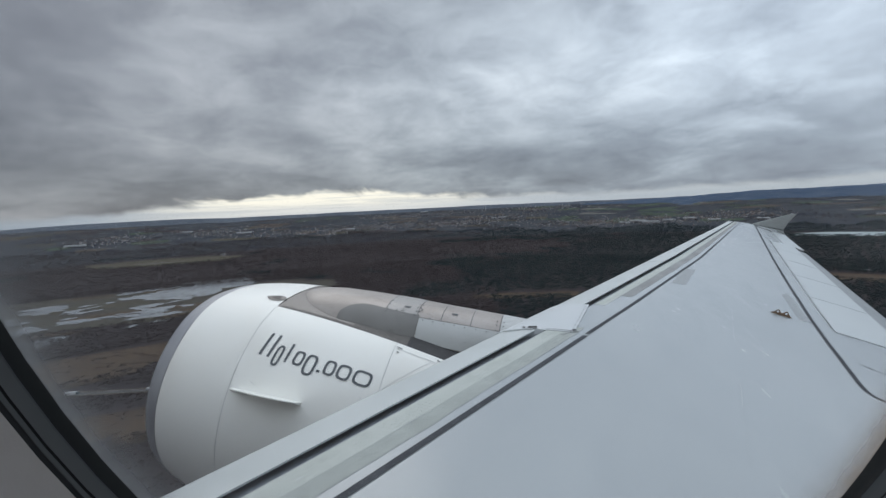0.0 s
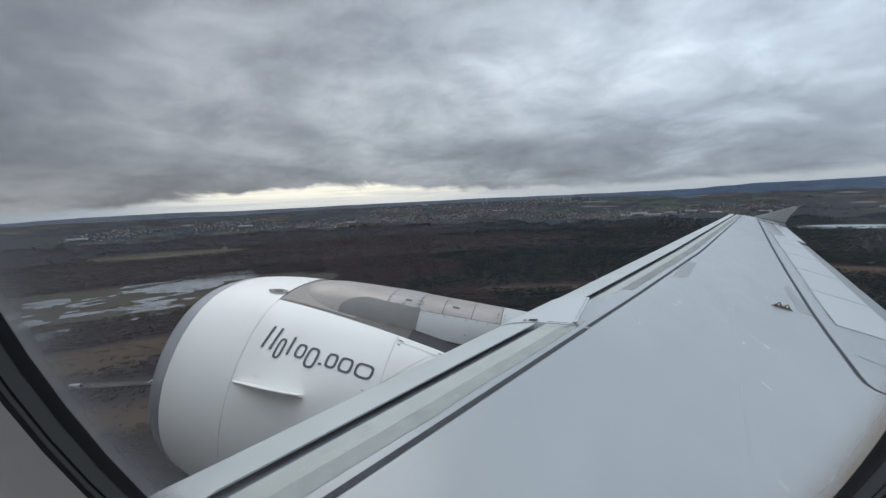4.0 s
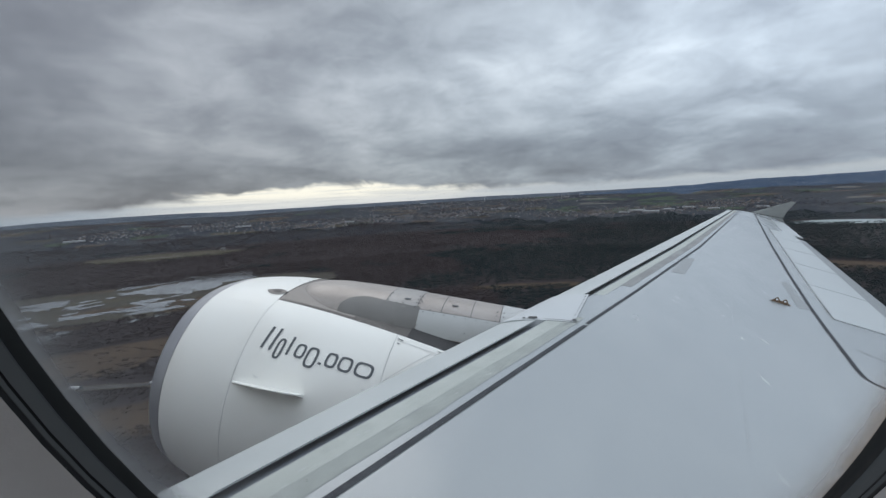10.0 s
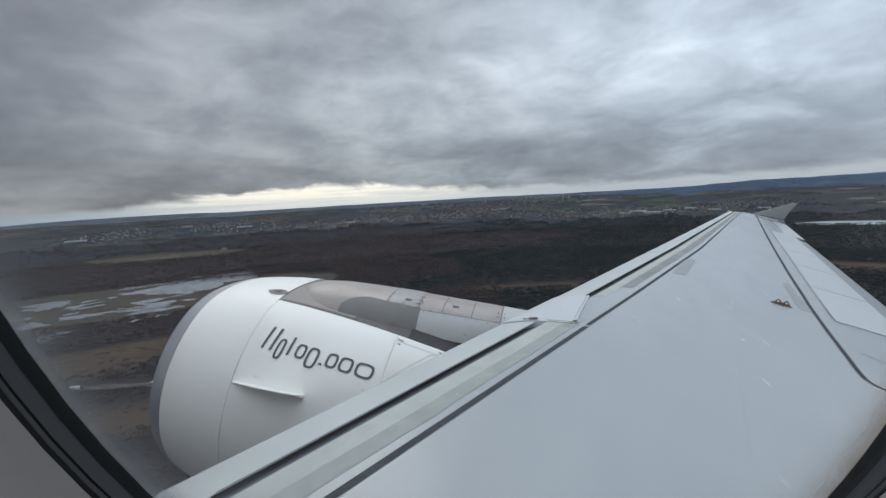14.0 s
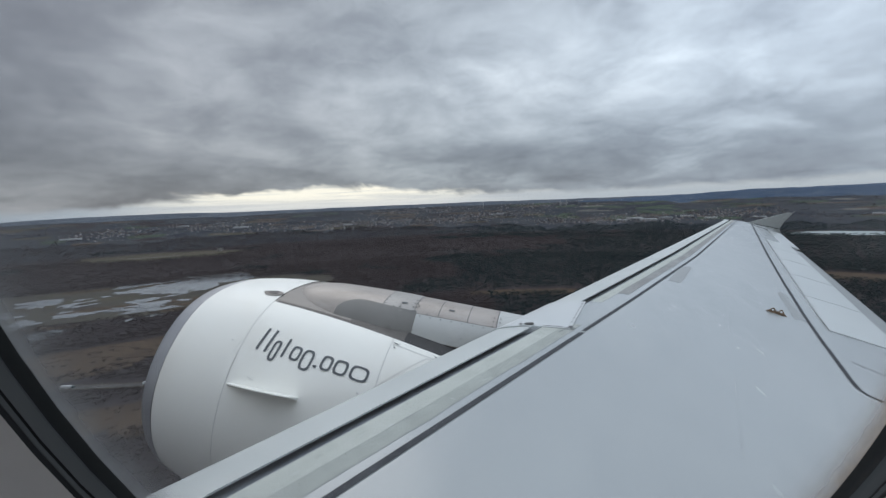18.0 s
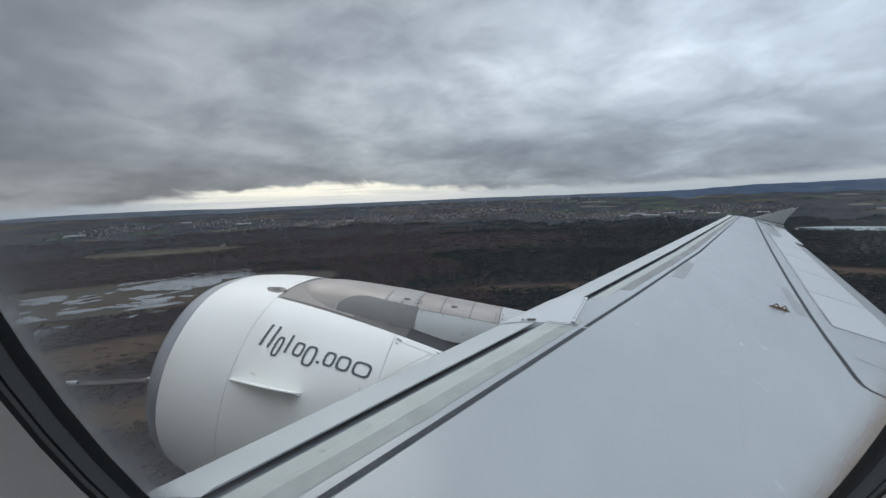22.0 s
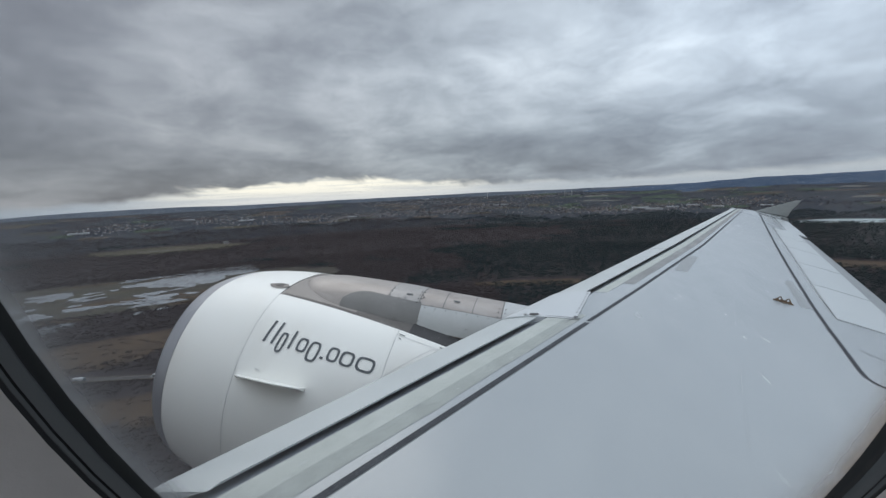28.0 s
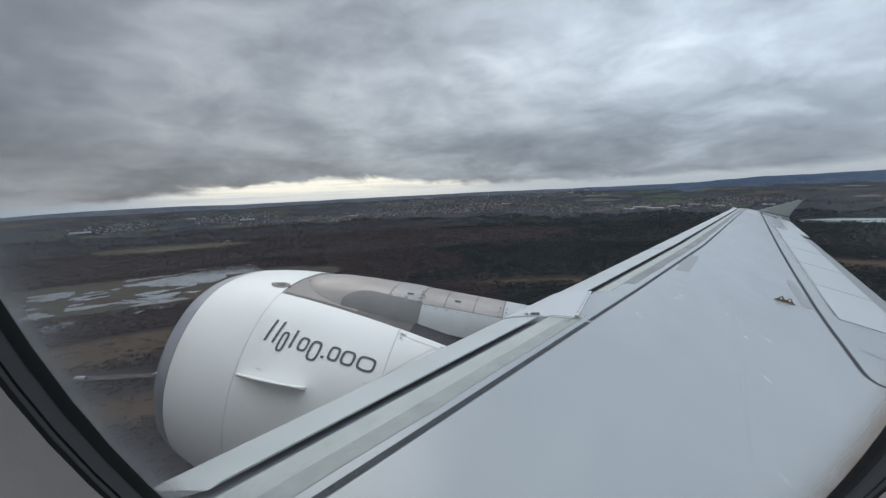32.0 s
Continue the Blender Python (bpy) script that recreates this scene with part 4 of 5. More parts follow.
p = Vector(pyl(-1.10, -0.70, 0.005))
part("access_cover", tube(p, p + Vector((0, -0.004, 0.001)), 0.03, 0.03, 20), PYGREY, pylon, "round access cover")
# apron between pylon and cowl; the rear pieces carry the gap's shade in colour
for xs, m_, lab in (([-2.205, -2.19] + steps(-2.15, -1.45, 9), APRON, "grey apron below the pylon"), (steps(-1.45, -0.92, 6), SKIRT, "rear apron, darkened for the gap's shade"), (steps(-0.92, 0.9, 12), SLOT, "rear apron darkened for the shade under the pylon")):
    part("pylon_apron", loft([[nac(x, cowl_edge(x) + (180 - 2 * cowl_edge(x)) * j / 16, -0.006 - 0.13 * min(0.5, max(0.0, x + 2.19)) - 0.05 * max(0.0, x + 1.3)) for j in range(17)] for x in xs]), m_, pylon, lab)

# ---- cabin wall and window ----
WCX, WCZ, LEAN, SKEW = 0.01955, 0.3174, 0.24672, 0.56901
wall = empty("cabin_wall_1", AIR)
tagged(wall, "grey-beige cabin side wall round an aircraft window", "wall", kind="structure")
window = empty("window_1", AIR)
tagged(window, "rounded aircraft cabin window with dark rubber seals", "window", kind="structure")


def drift(px):
    """How far the wall turns outwards along its length: round the window only."""
    return SKEW * max(-0.19, min(0.19, px))


def oval(a, b, y, aft=0.0, seg=192, e=2.194):
    """An outline of the window; y is its depth on the axis of a wall that leans, aft how much wider it is to the rear."""
    out = []
    for k in range(seg):
        t = 2 * math.pi * k / seg
        c, s = math.cos(t), math.sin(t)
        q = (abs(c) ** e + abs(s) ** e) ** (-1 / e)
        px, pz = WCX + (a + (aft if c > 0 else 0.0)) * c * q, WCZ + (b if s < 0 else b - 0.25) * s * q
        out.append((px, y + LEAN * pz + drift(px), pz))
    return out


def rings(name, prof, mat, parent, label=""):
    return part(name, loft([oval(*p) for p in prof], closed=True), mat, parent, label)


EDGES = [(0.13941, 0.38319, 0.06813, 0.0), (0.14507, 0.38694, 0.07151, 0.019), (0.15105, 0.39091, 0.07508, 0.039), (0.15558, 0.39391, 0.07778, 0.055)]


def at_edge(s, deeper=0.0):
    """Size and depth of the frame between the pane's edge (0) and the lining (3)."""
    i = min(int(s), 2)
    a, b, y, aft = (p + (q - p) * (s - i) for p, q in zip(EDGES[i], EDGES[i + 1]))
    return a, b, y + deeper, aft


def frame_band(name, mat, label, *pts):
    return rings(name, [at_edge(*p) for p in pts], mat, window, label)


frame_band("inner_seal", RIMD, "dark green-black rubber seal", (0.0, 0.0), (0.1, 0.0), (0.55, 0.0003), (0.95, 0.0), (1.0, 0.0003))
frame_band("frame_ring", RING, "dark grey frame ring", (1.0, 0.0003), (1.05, 0.0), (1.4, -0.0001), (1.92, 0.0))
frame_band("frame_groove", RUBBER, "", (1.92, 0.0), (1.95, 0.0003), (2.10, 0.0003), (2.13, 0.0))
frame_band("outer_ring", RING, "dark grey outer ring", (2.13, 0.0), (2.3, -0.0001), (2.55, 0.0))
frame_band("gap_seal", RUBBER, "black gap beside the lining", (2.55, 0.0), (2.62, 0.0003), (2.9, 0.0003), (3.0, -0.0001))
rings("lining_reveal", [(a, b, y, 0.055) for a, b, y in ((0.1556, 0.3939, 0.0800), (0.1557, 0.3940, 0.0779), (0.1562, 0.3945, 0.0778), (0.163, 0.401, 0.0774), (0.178, 0.415, 0.0762), (0.200, 0.436, 0.0735), (0.230, 0.463, 0.0700), (0.278, 0.506, 0.0650))], LINING, wall, "moulded grey-beige window surround")


def square(y, w=0.50, h=0.62):
    out = []
    for k in range(192):
        t = 2 * math.pi * k / 192
        c, s = math.cos(t), math.sin(t)
        q = 1 / max(abs(c), abs(s))
        px, pz = WCX + w * c * q, WCZ + (h if s < 0 else h - 0.28) * s * q
        out.append((px, y + LEAN * pz + drift(px), pz))
    return out


part("wall_panel", loft([oval(0.2782, 0.5062, 0.0649, 0.055), square(0.060)], closed=True), LINING, wall, "plain cabin side panel")
part("outer_skin", loft([square(0.092), oval(0.185, 0.425, 0.090, 0.055), oval(0.170, 0.409, 0.086, 0.055), oval(0.160, 0.398, 0.0812, 0.055)], closed=True), WHITE, wall, "white fuselage skin outside")
part("wall_edge", loft([square(0.060), square(0.092)], closed=True), LINING, wall)
pane = part("pane", loft([oval(0.0005, 0.2508, 0.0690), oval(0.05, 0.32, 0.0690), oval(0.1397, 0.3835, 0.0690)], closed=True), PANE, window, "clear acrylic pane")
pane.visible_shadow = False
RIM = [0.0, 0.0006, 0.0014, 0.0026, 0.0042, 0.0065, 0.0095, 0.0135, 0.019, 0.027, 0.038, 0.052]
rim = rings("milky_rim", [(0.1394 - s, 0.3832 - s, 0.0680) for s in RIM], PANERIM, window, "milky worn edge of the pane")


def aft_share(i):
    return min(1.0, max(0.0, 2.2 * math.cos(2 * math.pi * (i % 192) / 192)))


def haze(i):
    """Strength of the film: a thin pale edge and a broad faint haze forward, a broad brown one aft."""
    s, aft = RIM[i // 192], aft_share(i)
    fore = 0.42 * math.exp(-(s / 0.0016) ** 2) + 0.24 * math.exp(-s / 0.006) + 0.12 * math.exp(-s / 0.022)
    rear = 0.92 * math.exp(-(s / 0.0062) ** 2)
    return (fore + (rear - fore) * aft) * (1 - s / 0.052)


for key, rule in (("tint", haze), ("aft", aft_share)):
    att = rim.data.attributes.new(key, "FLOAT", "POINT")
    att.data.foreach_set("value", [rule(i) for i in range(len(rim.data.vertices))])

# ---- the land below ----
H = 220.0


def terrain(x, y):
    """Height of the land: flat near by, rising slowly to the far edge, with hills ahead and to the east."""
    r = math.hypot(x, y)
    z = -H
    if r > 2700:
        z += 196.0 * min(1.0, (r - 2700) / 2180) ** 1.2
        z += 7.0 * noise.noise((x * 0.0012, y * 0.0012, 0)) * min(1.0, (r - 2700) / 800)
    return z


def sheet(name, x_of, rings_r, a0, a1, ka, mat, label, lift=0.0):
    rr = []
    for r in rings_r:
        rr.append([(r * math.sin(a0 + (a1 - a0) * i / ka), r * math.cos(a0 + (a1 - a0) * i / ka), terrain(r * math.sin(a0 + (a1 - a0) * i / ka), r * math.cos(a0 + (a1 - a0) * i / ka)) + lift) for i in range(ka + 1)])
    return tagged(part(name, loft(rr), mat, None), label, "ground", kind="structure")


R_ALL = [0.5, 60, 150, 300, 450, 650, 900, 1200, 1500, 1850, 2200, 2450, 2700, 2950, 3200, 3450, 3700, 3950, 4200, 4400, 4600, 4750, 4880]
sheet("ground", None, R_ALL, -math.pi, math.pi, 180, FLOORM, "dark brown woodland floor reaching the horizon")
# the haze over this far ring is part of its colour
sheet("farmland", None, [2860, 2950, 3080, 3180, 3250, 3350, 3450, 3700, 3950, 4200, 4400, 4600, 4750, 4882], radians(-75), radians(75), 120, FARM, "far patchwork of winter farmland, haze in its colour", 0.8)

PATCHES = []


def patch(name, cx, cy, rx, ry, turn, mat, label, category="field", lift=1.0, wob=0.18, seed=0, thing_kind="structure", keep=True, square=2.0):
    """A piece of land cover with an uneven outline, draped on the ground."""
    ca, sa = math.cos(radians(turn)), math.sin(radians(turn))
    rr = []
    for ring in (0.0, 0.25, 0.5, 0.75, 0.9, 1.0):
        row = []
        for k in range(56):
            a = 2 * math.pi * k / 56
            w = 1 + wob * (noise.noise((math.cos(a) * 1.7 + seed, math.sin(a) * 1.7, seed * 0.37)) + 0.5 * noise.noise((math.cos(a) * 5 + seed, math.sin(a) * 5, 4.0)))
            w *= (abs(math.cos(a)) ** square + abs(math.sin(a)) ** square) ** (-1 / square)
            u, v = rx * ring * w * math.cos(a), ry * ring * w * math.sin(a)
            x, y = cx + u * ca - v * sa, cy + u * sa + v * ca
            row.append((x, y, terrain(x, y) + lift))
        rr.append(row)
    if keep:
        PATCHES.append((cx, cy, rx * 0.97, ry * 0.97, ca, sa))
    return tagged(part(name, loft(rr, closed=True), mat, None), label, category, kind=thing_kind)


def polar(az, dist):
    return dist * math.sin(radians(az)), dist * math.cos(radians(az))


# flooded meadow with pools, clearing, brown fields, road
mx, my = polar(-39, 1370)
patch("meadow", mx, my, 600, 240, 22, MEADOW, "flooded olive-brown meadow with pools of water", lift=0.8, wob=0.25, seed=2)
rng = random.Random(5)
POOLS = [(-25.4, 1590, 34, 20), (-26.6, 1540, 30, 22), (-27.8, 1600, 28, 24), (-28.2, 1530, 36, 20), (-29.6, 1570, 24, 22), (-30.6, 1480, 30, 24), (-27.2, 1560, 95, 30), (-28.6, 1610, 70, 14), (-29.2, 1500, 120, 34), (-31.2, 1540, 90, 16), (-32.0, 1430, 75, 36), (-34.0, 1450, 110, 20), (-26.2, 1640, 60, 10), (-36.2, 1480, 80, 12), (-30.2, 1660, 60, 8)]
for i in range(60):
    if i < len(POOLS):
        az, d, rx, ry = POOLS[i]
        rx, ry = rx * 0.72, ry * 2.3
    else:
        az = rng.uniform(-47, -30)
        d = rng.uniform(1080, 1620)
        rx = rng.uniform(10, 42)
        ry = rx * rng.uniform(0.35, 0.95)
    x, y = polar(az, d)
    patch("flood_pool", x, y, rx, ry, 20 + rng.uniform(-34, 38), WATER, "pale shallow flood water reflecting the sky", "water", 1.1 + 0.012 * i, 0.85, i + 3.3, keep=False)
for i in range(14):
    az, d = rng.uniform(-46, -26), rng.uniform(1120, 1620)
    x, y = polar(az, d)
    patch("meadow_strip", x, y, rng.uniform(60, 150), rng.uniform(12, 30), 20 + rng.uniform(-8, 8), CLEAR if i % 3 == 0 else HEATH, "strip of dull grass in the meadow", "grass", 0.95 + 0.006 * i, 0.35, i + 50, keep=False)
x, y = polar(-33, 2620)
patch("clearing", x, y, 380, 175, 16, CLEAR, "olive grass clearing in the woods", lift=1.2, wob=0.3, seed=9)
x, y = polar(-34, 2600)
patch("sand_strip", x, y, 110, 16, 14, PALEF, "pale sandy strip in the clearing", "sand", 1.5, 0.3, 11, keep=False)
x, y = polar(-39.5, 830)
patch("brown_field", x, y, 270, 74, 34, HEATH, "brown dry grass field beside the road", lift=0.9, wob=0.55, seed=13)
x, y = polar(13, 1010)
patch("brown_field", x, y, 150, 30, -4, HEATH, "brown dry grass field beside the road", lift=0.9, wob=0.3, seed=17)
x, y = polar(49, 1450)
patch("brown_field", x, y, 260, 60, -40, HEATH, "brown dry grass field beside the road", lift=0.9, wob=0.25, seed=19)
x, y = polar(-37, 560)
patch("brown_field", x, y, 150, 46, 28, HEATH, "brown dry grass field beside the road", lift=0.9, wob=0.7, seed=23)
x, y = polar(44.5, 2750)
patch("lake", x, y, 210, 80, -40, LAKE, "pale grey-green gravel pit lake", "water", 1.2, 0.4, 29)
x, y = polar(49, 2640)
patch("sand_bank", x, y, 200, 40, -40, BROWNF, "sandy bank of the lake", "sand", 1.4, 0.3, 31)

# far fields
cover = [GREENF, BROWNF, PALEF, CLEAR, FARM]
for i in range(150):
    az, d = rng.uniform(-52, 54), rng.uniform(3350, 4690)
    x, y = polar(az, d)
    east = az > 14
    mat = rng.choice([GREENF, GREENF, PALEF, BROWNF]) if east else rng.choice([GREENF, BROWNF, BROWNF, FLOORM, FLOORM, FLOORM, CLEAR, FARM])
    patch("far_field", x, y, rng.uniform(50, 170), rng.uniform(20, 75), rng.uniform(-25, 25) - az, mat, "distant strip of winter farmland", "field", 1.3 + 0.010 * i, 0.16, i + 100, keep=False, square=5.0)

# hills on the horizon, rising slowly out of the farmland, haze in their colour
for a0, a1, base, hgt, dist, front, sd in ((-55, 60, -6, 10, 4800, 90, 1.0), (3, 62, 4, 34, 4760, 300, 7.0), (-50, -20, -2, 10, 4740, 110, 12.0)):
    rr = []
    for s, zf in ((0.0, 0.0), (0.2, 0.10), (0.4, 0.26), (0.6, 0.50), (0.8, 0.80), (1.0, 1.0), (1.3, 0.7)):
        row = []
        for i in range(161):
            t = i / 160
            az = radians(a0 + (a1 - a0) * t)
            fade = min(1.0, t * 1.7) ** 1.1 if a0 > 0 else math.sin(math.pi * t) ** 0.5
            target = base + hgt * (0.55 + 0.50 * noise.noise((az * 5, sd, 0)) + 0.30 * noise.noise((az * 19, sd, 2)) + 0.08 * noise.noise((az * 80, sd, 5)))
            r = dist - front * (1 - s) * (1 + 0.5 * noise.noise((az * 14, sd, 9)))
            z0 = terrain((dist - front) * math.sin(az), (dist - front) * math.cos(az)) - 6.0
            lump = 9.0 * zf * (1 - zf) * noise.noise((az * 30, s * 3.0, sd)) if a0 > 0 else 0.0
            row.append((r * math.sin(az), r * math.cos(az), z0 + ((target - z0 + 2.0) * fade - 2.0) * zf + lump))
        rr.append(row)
    tagged(part("far_hills", loft(rr), HILLM if a0 > 0 else RIDGE, None), "low wooded hills on the horizon, blue haze in their colour", "hills", kind="structure")


def open_land(x, y, m=1.0):
    for cx, cy, rx, ry, ca, sa in PATCHES:
        u, v = (x - cx) * ca + (y - cy) * sa, -(x - cx) * sa + (y - cy) * ca
        if (u / rx) ** 2 + (v / ry) ** 2 < m:
            return True
    return False


# road with its verge, lines, truck and signs
ra, rb = Vector((*polar(-56, 930), 0)), Vector((*polar(-20, 560), 0))
rdir = (rb - ra).normalized()
rnorm = Vector((-rdir.y, rdir.x, 0))
road = empty("road", Matrix.Identity(4))
tagged(road, "grey two-lane asphalt road between field and wood", "road", kind="structure")


def road_strip(name, off, w, mat, lift, a=0.0, b=1.0):
    rr = []
    for i in range(13):
        c = ra.lerp(rb, a + (b - a) * i / 12) + rnorm * off
        rr.append([(c + rnorm * w / 2 * s).to_tuple()[:2] + (-H + lift,) for s in (-1, 1)])
    return part(name, loft(rr), mat, road)


road_strip("verge", 0, 15.0, HEATH, 2.3)
road_strip("carriageway", 0, 9.0, ASPHALT, 2.5)
for off in (-4.1, 4.1):
    road_strip("edge_line", off, 0.25, ROADLINE, 2.53)
for i in range(40):
    road_strip("centre_dash", 0, 0.2, ROADLINE, 2.53, i / 40, i / 40 + 0.010)
rlen = (rb - ra).length


def near_road(x, y, w=16.0):
    d = Vector((x, y, 0)) - ra
    return abs(d.dot(rnorm)) < w and -20 < d.dot(rdir) < rlen + 20


def build_truck(at):
    t = empty("articulated_truck", at)
    tagged(t, "articulated truck with a pale box trailer on the road", "truck")
    part("trailer_box", box((13.4, 2.5, 2.75), (-2.2, 0, 2.6), 0.06), TRAILER, t, "pale grey box trailer")
    part("trailer_chassis", box((13.0, 1.1, 0.3), (-2.2, 0, 1.05), 0.03), TYRE, t)
    cabb = raw([(x, y, z) for y in (-1.22, 1.22) for x, z in ((4.7, 0.6), (7.15, 0.6), (7.2, 1.7), (6.95, 3.2), (6.3, 3.75), (4.7, 3.75))],
               [(0, 1, 2, 3, 4, 5), (11, 10, 9, 8, 7, 6)] + [(i, (i + 1) % 6, 6 + (i + 1) % 6, 6 + i) for i in range(6)])
    bmesh.ops.bevel(cabb, geom=cabb.edges[:], offset=0.09, segments=2, affect="EDGES")
    cab_ob = part("cab", cabb, CABP, t, "dark green-blue cab")
    part("windscreen", raw([(7.23, -1.0, 1.9), (7.23, 1.0, 1.9), (7.02, 1.0, 3.1), (7.02, -1.0, 3.1), (7.18, -1.0, 1.9), (7.18, 1.0, 1.9), (6.97, 1.0, 3.1), (6.97, -1.0, 3.1)], [(0, 1, 2, 3), (7, 6, 5, 4), (0, 4, 5, 1), (1, 5, 6, 2), (2, 6, 7, 3), (3, 7, 4, 0)]), PANEL, cab_ob)
    for s in (-1, 1):
        part("side_window", box((1.0, 0.04, 0.8), (6.2, s * 1.235, 2.5), 0.01), PANEL, cab_ob)
        part("mirror", box((0.12, 0.28, 0.6), (6.95, s * 1.45, 2.5), 0.03), TYRE, cab_ob)
        part("side_skirt", box((5.2, 0.06, 0.6), (-1.0, s * 1.18, 0.85), 0.02), TRAILER, t)
    for x in (6.0, 3.4, -5.2, -6.5, -7.8):
        for s in (-1, 1):
            wheel = part("wheel", tube((x, s * 1.22, 0.5), (x, s * 0.90, 0.5), 0.5, 0.5, 18), TYRE, t)
            part("rim", tube((x, s * 1.235, 0.5), (x, s * 1.20, 0.5), 0.28, 0.28, 14), TRAILER, wheel)
    return t


heading = math.degrees(math.atan2(rdir.y, rdir.x))
tp = ra.lerp(rb, 0.50) - rnorm * 2.2
build_truck(pose(tp.x, tp.y, -H + 2.55, 0, 0, heading))


def build_van(at):
    t = empty("delivery_van", at)
    tagged(t, "small white delivery van driving on the road", "van")
    prof = ((-2.6, 0.35), (2.55, 0.35), (2.65, 1.0), (1.9, 1.25), (1.2, 2.15), (0.9, 2.35), (-2.5, 2.35), (-2.65, 2.1))
    b = raw([(x, y, z) for y in (-0.95, 0.95) for x, z in prof], [tuple(range(8)), tuple(range(15, 7, -1))] + [(i, (i + 1) % 8, 8 + (i + 1) % 8, 8 + i) for i in range(8)])
    bmesh.ops.bevel(b, geom=b.edges[:], offset=0.06, segments=2, affect="EDGES")
    bod = part("body", b, TRAILER, t, "white panel body")
    for s in (-1, 1):
        part("side_window", box((0.8, 0.03, 0.5), (0.95, s * 0.96, 1.6), 0.01), PANEL, bod)
        for x in (1.7, -1.6):
            part("wheel", tube((x, s * 0.96, 0.35), (x, s * 0.75, 0.35), 0.35, 0.35, 14), TYRE, t)
    return t


van = build_van(pose(*(ra.lerp(rb, 0.28) + rnorm * 2.2).xy, -H + 2.55, 0, 0, heading + 180))
for f_ in (0.40, 0.66):
    copy_thing(van, pose(*(ra.lerp(rb, f_) + rnorm * 2.2).xy, -H + 2.55, 0, 0, heading + 180))


def build_sign(at):
    t = empty("road_sign", at)
    tagged(t, "small blank white road sign on a grey post", "road sign", "signs along the road")
    part("post", tube((0, 0, 0), (0, 0, 2.6), 0.05, 0.05), BOLT, t)
    part("board", box((1.6, 0.05, 1.1), (0, 0, 2.4), 0.02), TRAILER, t)
    return t


sign = build_sign(pose(*(ra.lerp(rb, 0.16) + rnorm * 7).xy, -H + 2.3, 0, 0, heading))
for f_ in (0.34, 0.56, 0.78):
    copy_thing(sign, pose(*(ra.lerp(rb, f_) + rnorm * 7).xy, -H + 2.3, 0, 0, heading))

# ---- woods ----


def tri_cloud(k, rx, rz, zc, size, rs):
    """Small twig clumps filling a crown."""
    out = []
    for _ in range(k):
        while True:
            p = rs.uniform(-1, 1, 3)
            if 0.15 < np.linalg.norm(p) < 1:
                break
        c = np.array([p[0] * rx, p[1] * rx, zc + p[2] * rz])
        a, b = rs.normal(size=3), rs.normal(size=3)
        a, b = a / np.linalg.norm(a) * size, b / np.linalg.norm(b) * size * 0.7
        up = np.array([p[0] * 0.5, p[1] * 0.5, 0.6]) * size
        out += [c - a * 0.5, c + a * 0.5 + b * 0.2, c + up]
    return np.array(out)


def stem(h, r, rs, limbs):
    tris = []
    ring = [np.array([r * math.cos(a), r * math.sin(a), 0]) for a in (0, 2.1, 4.2)]
    tip = np.array([0, 0, h])
    for i in range(3):
        tris += [ring[i], ring[(i + 1) % 3], tip]
    for _ in range(limbs):
        z = h * rs.uniform(0.35, 0.75)
        a = rs.uniform(0, 6.28)
        d = np.array([math.cos(a), math.sin(a), 0.9]) * h * rs.uniform(0.2, 0.34)
        s = np.array([-math.sin(a), math.cos(a), 0]) * r * 0.45
        b = np.array([0, 0, z])
        tris += [b - s, b + s, b + d]
    return np.array(tris)


def bare_tree(rs, clumps, limbs):
    h = 14.5
    return np.concatenate([stem(h, 0.35, rs, limbs), tri_cloud(clumps, 5.8, 1.7, 12.2, 3.2 if clumps < 20 else 2.2, rs)])


def pine_tree(rs, clumps):
    """A conifer: a stem with a closed crown that rises to a point."""
    c = tri_cloud(clumps, 5.6, 2.0, 11.6, 3.2 if clumps < 20 else 2.2, rs)
    c[:, 2] += 1.6 * np.clip(1 - np.hypot(c[:, 0], c[:, 1]) / 4.0, 0, 1)
    return np.concatenate([stem(14.5, 0.35, rs, 0), c])


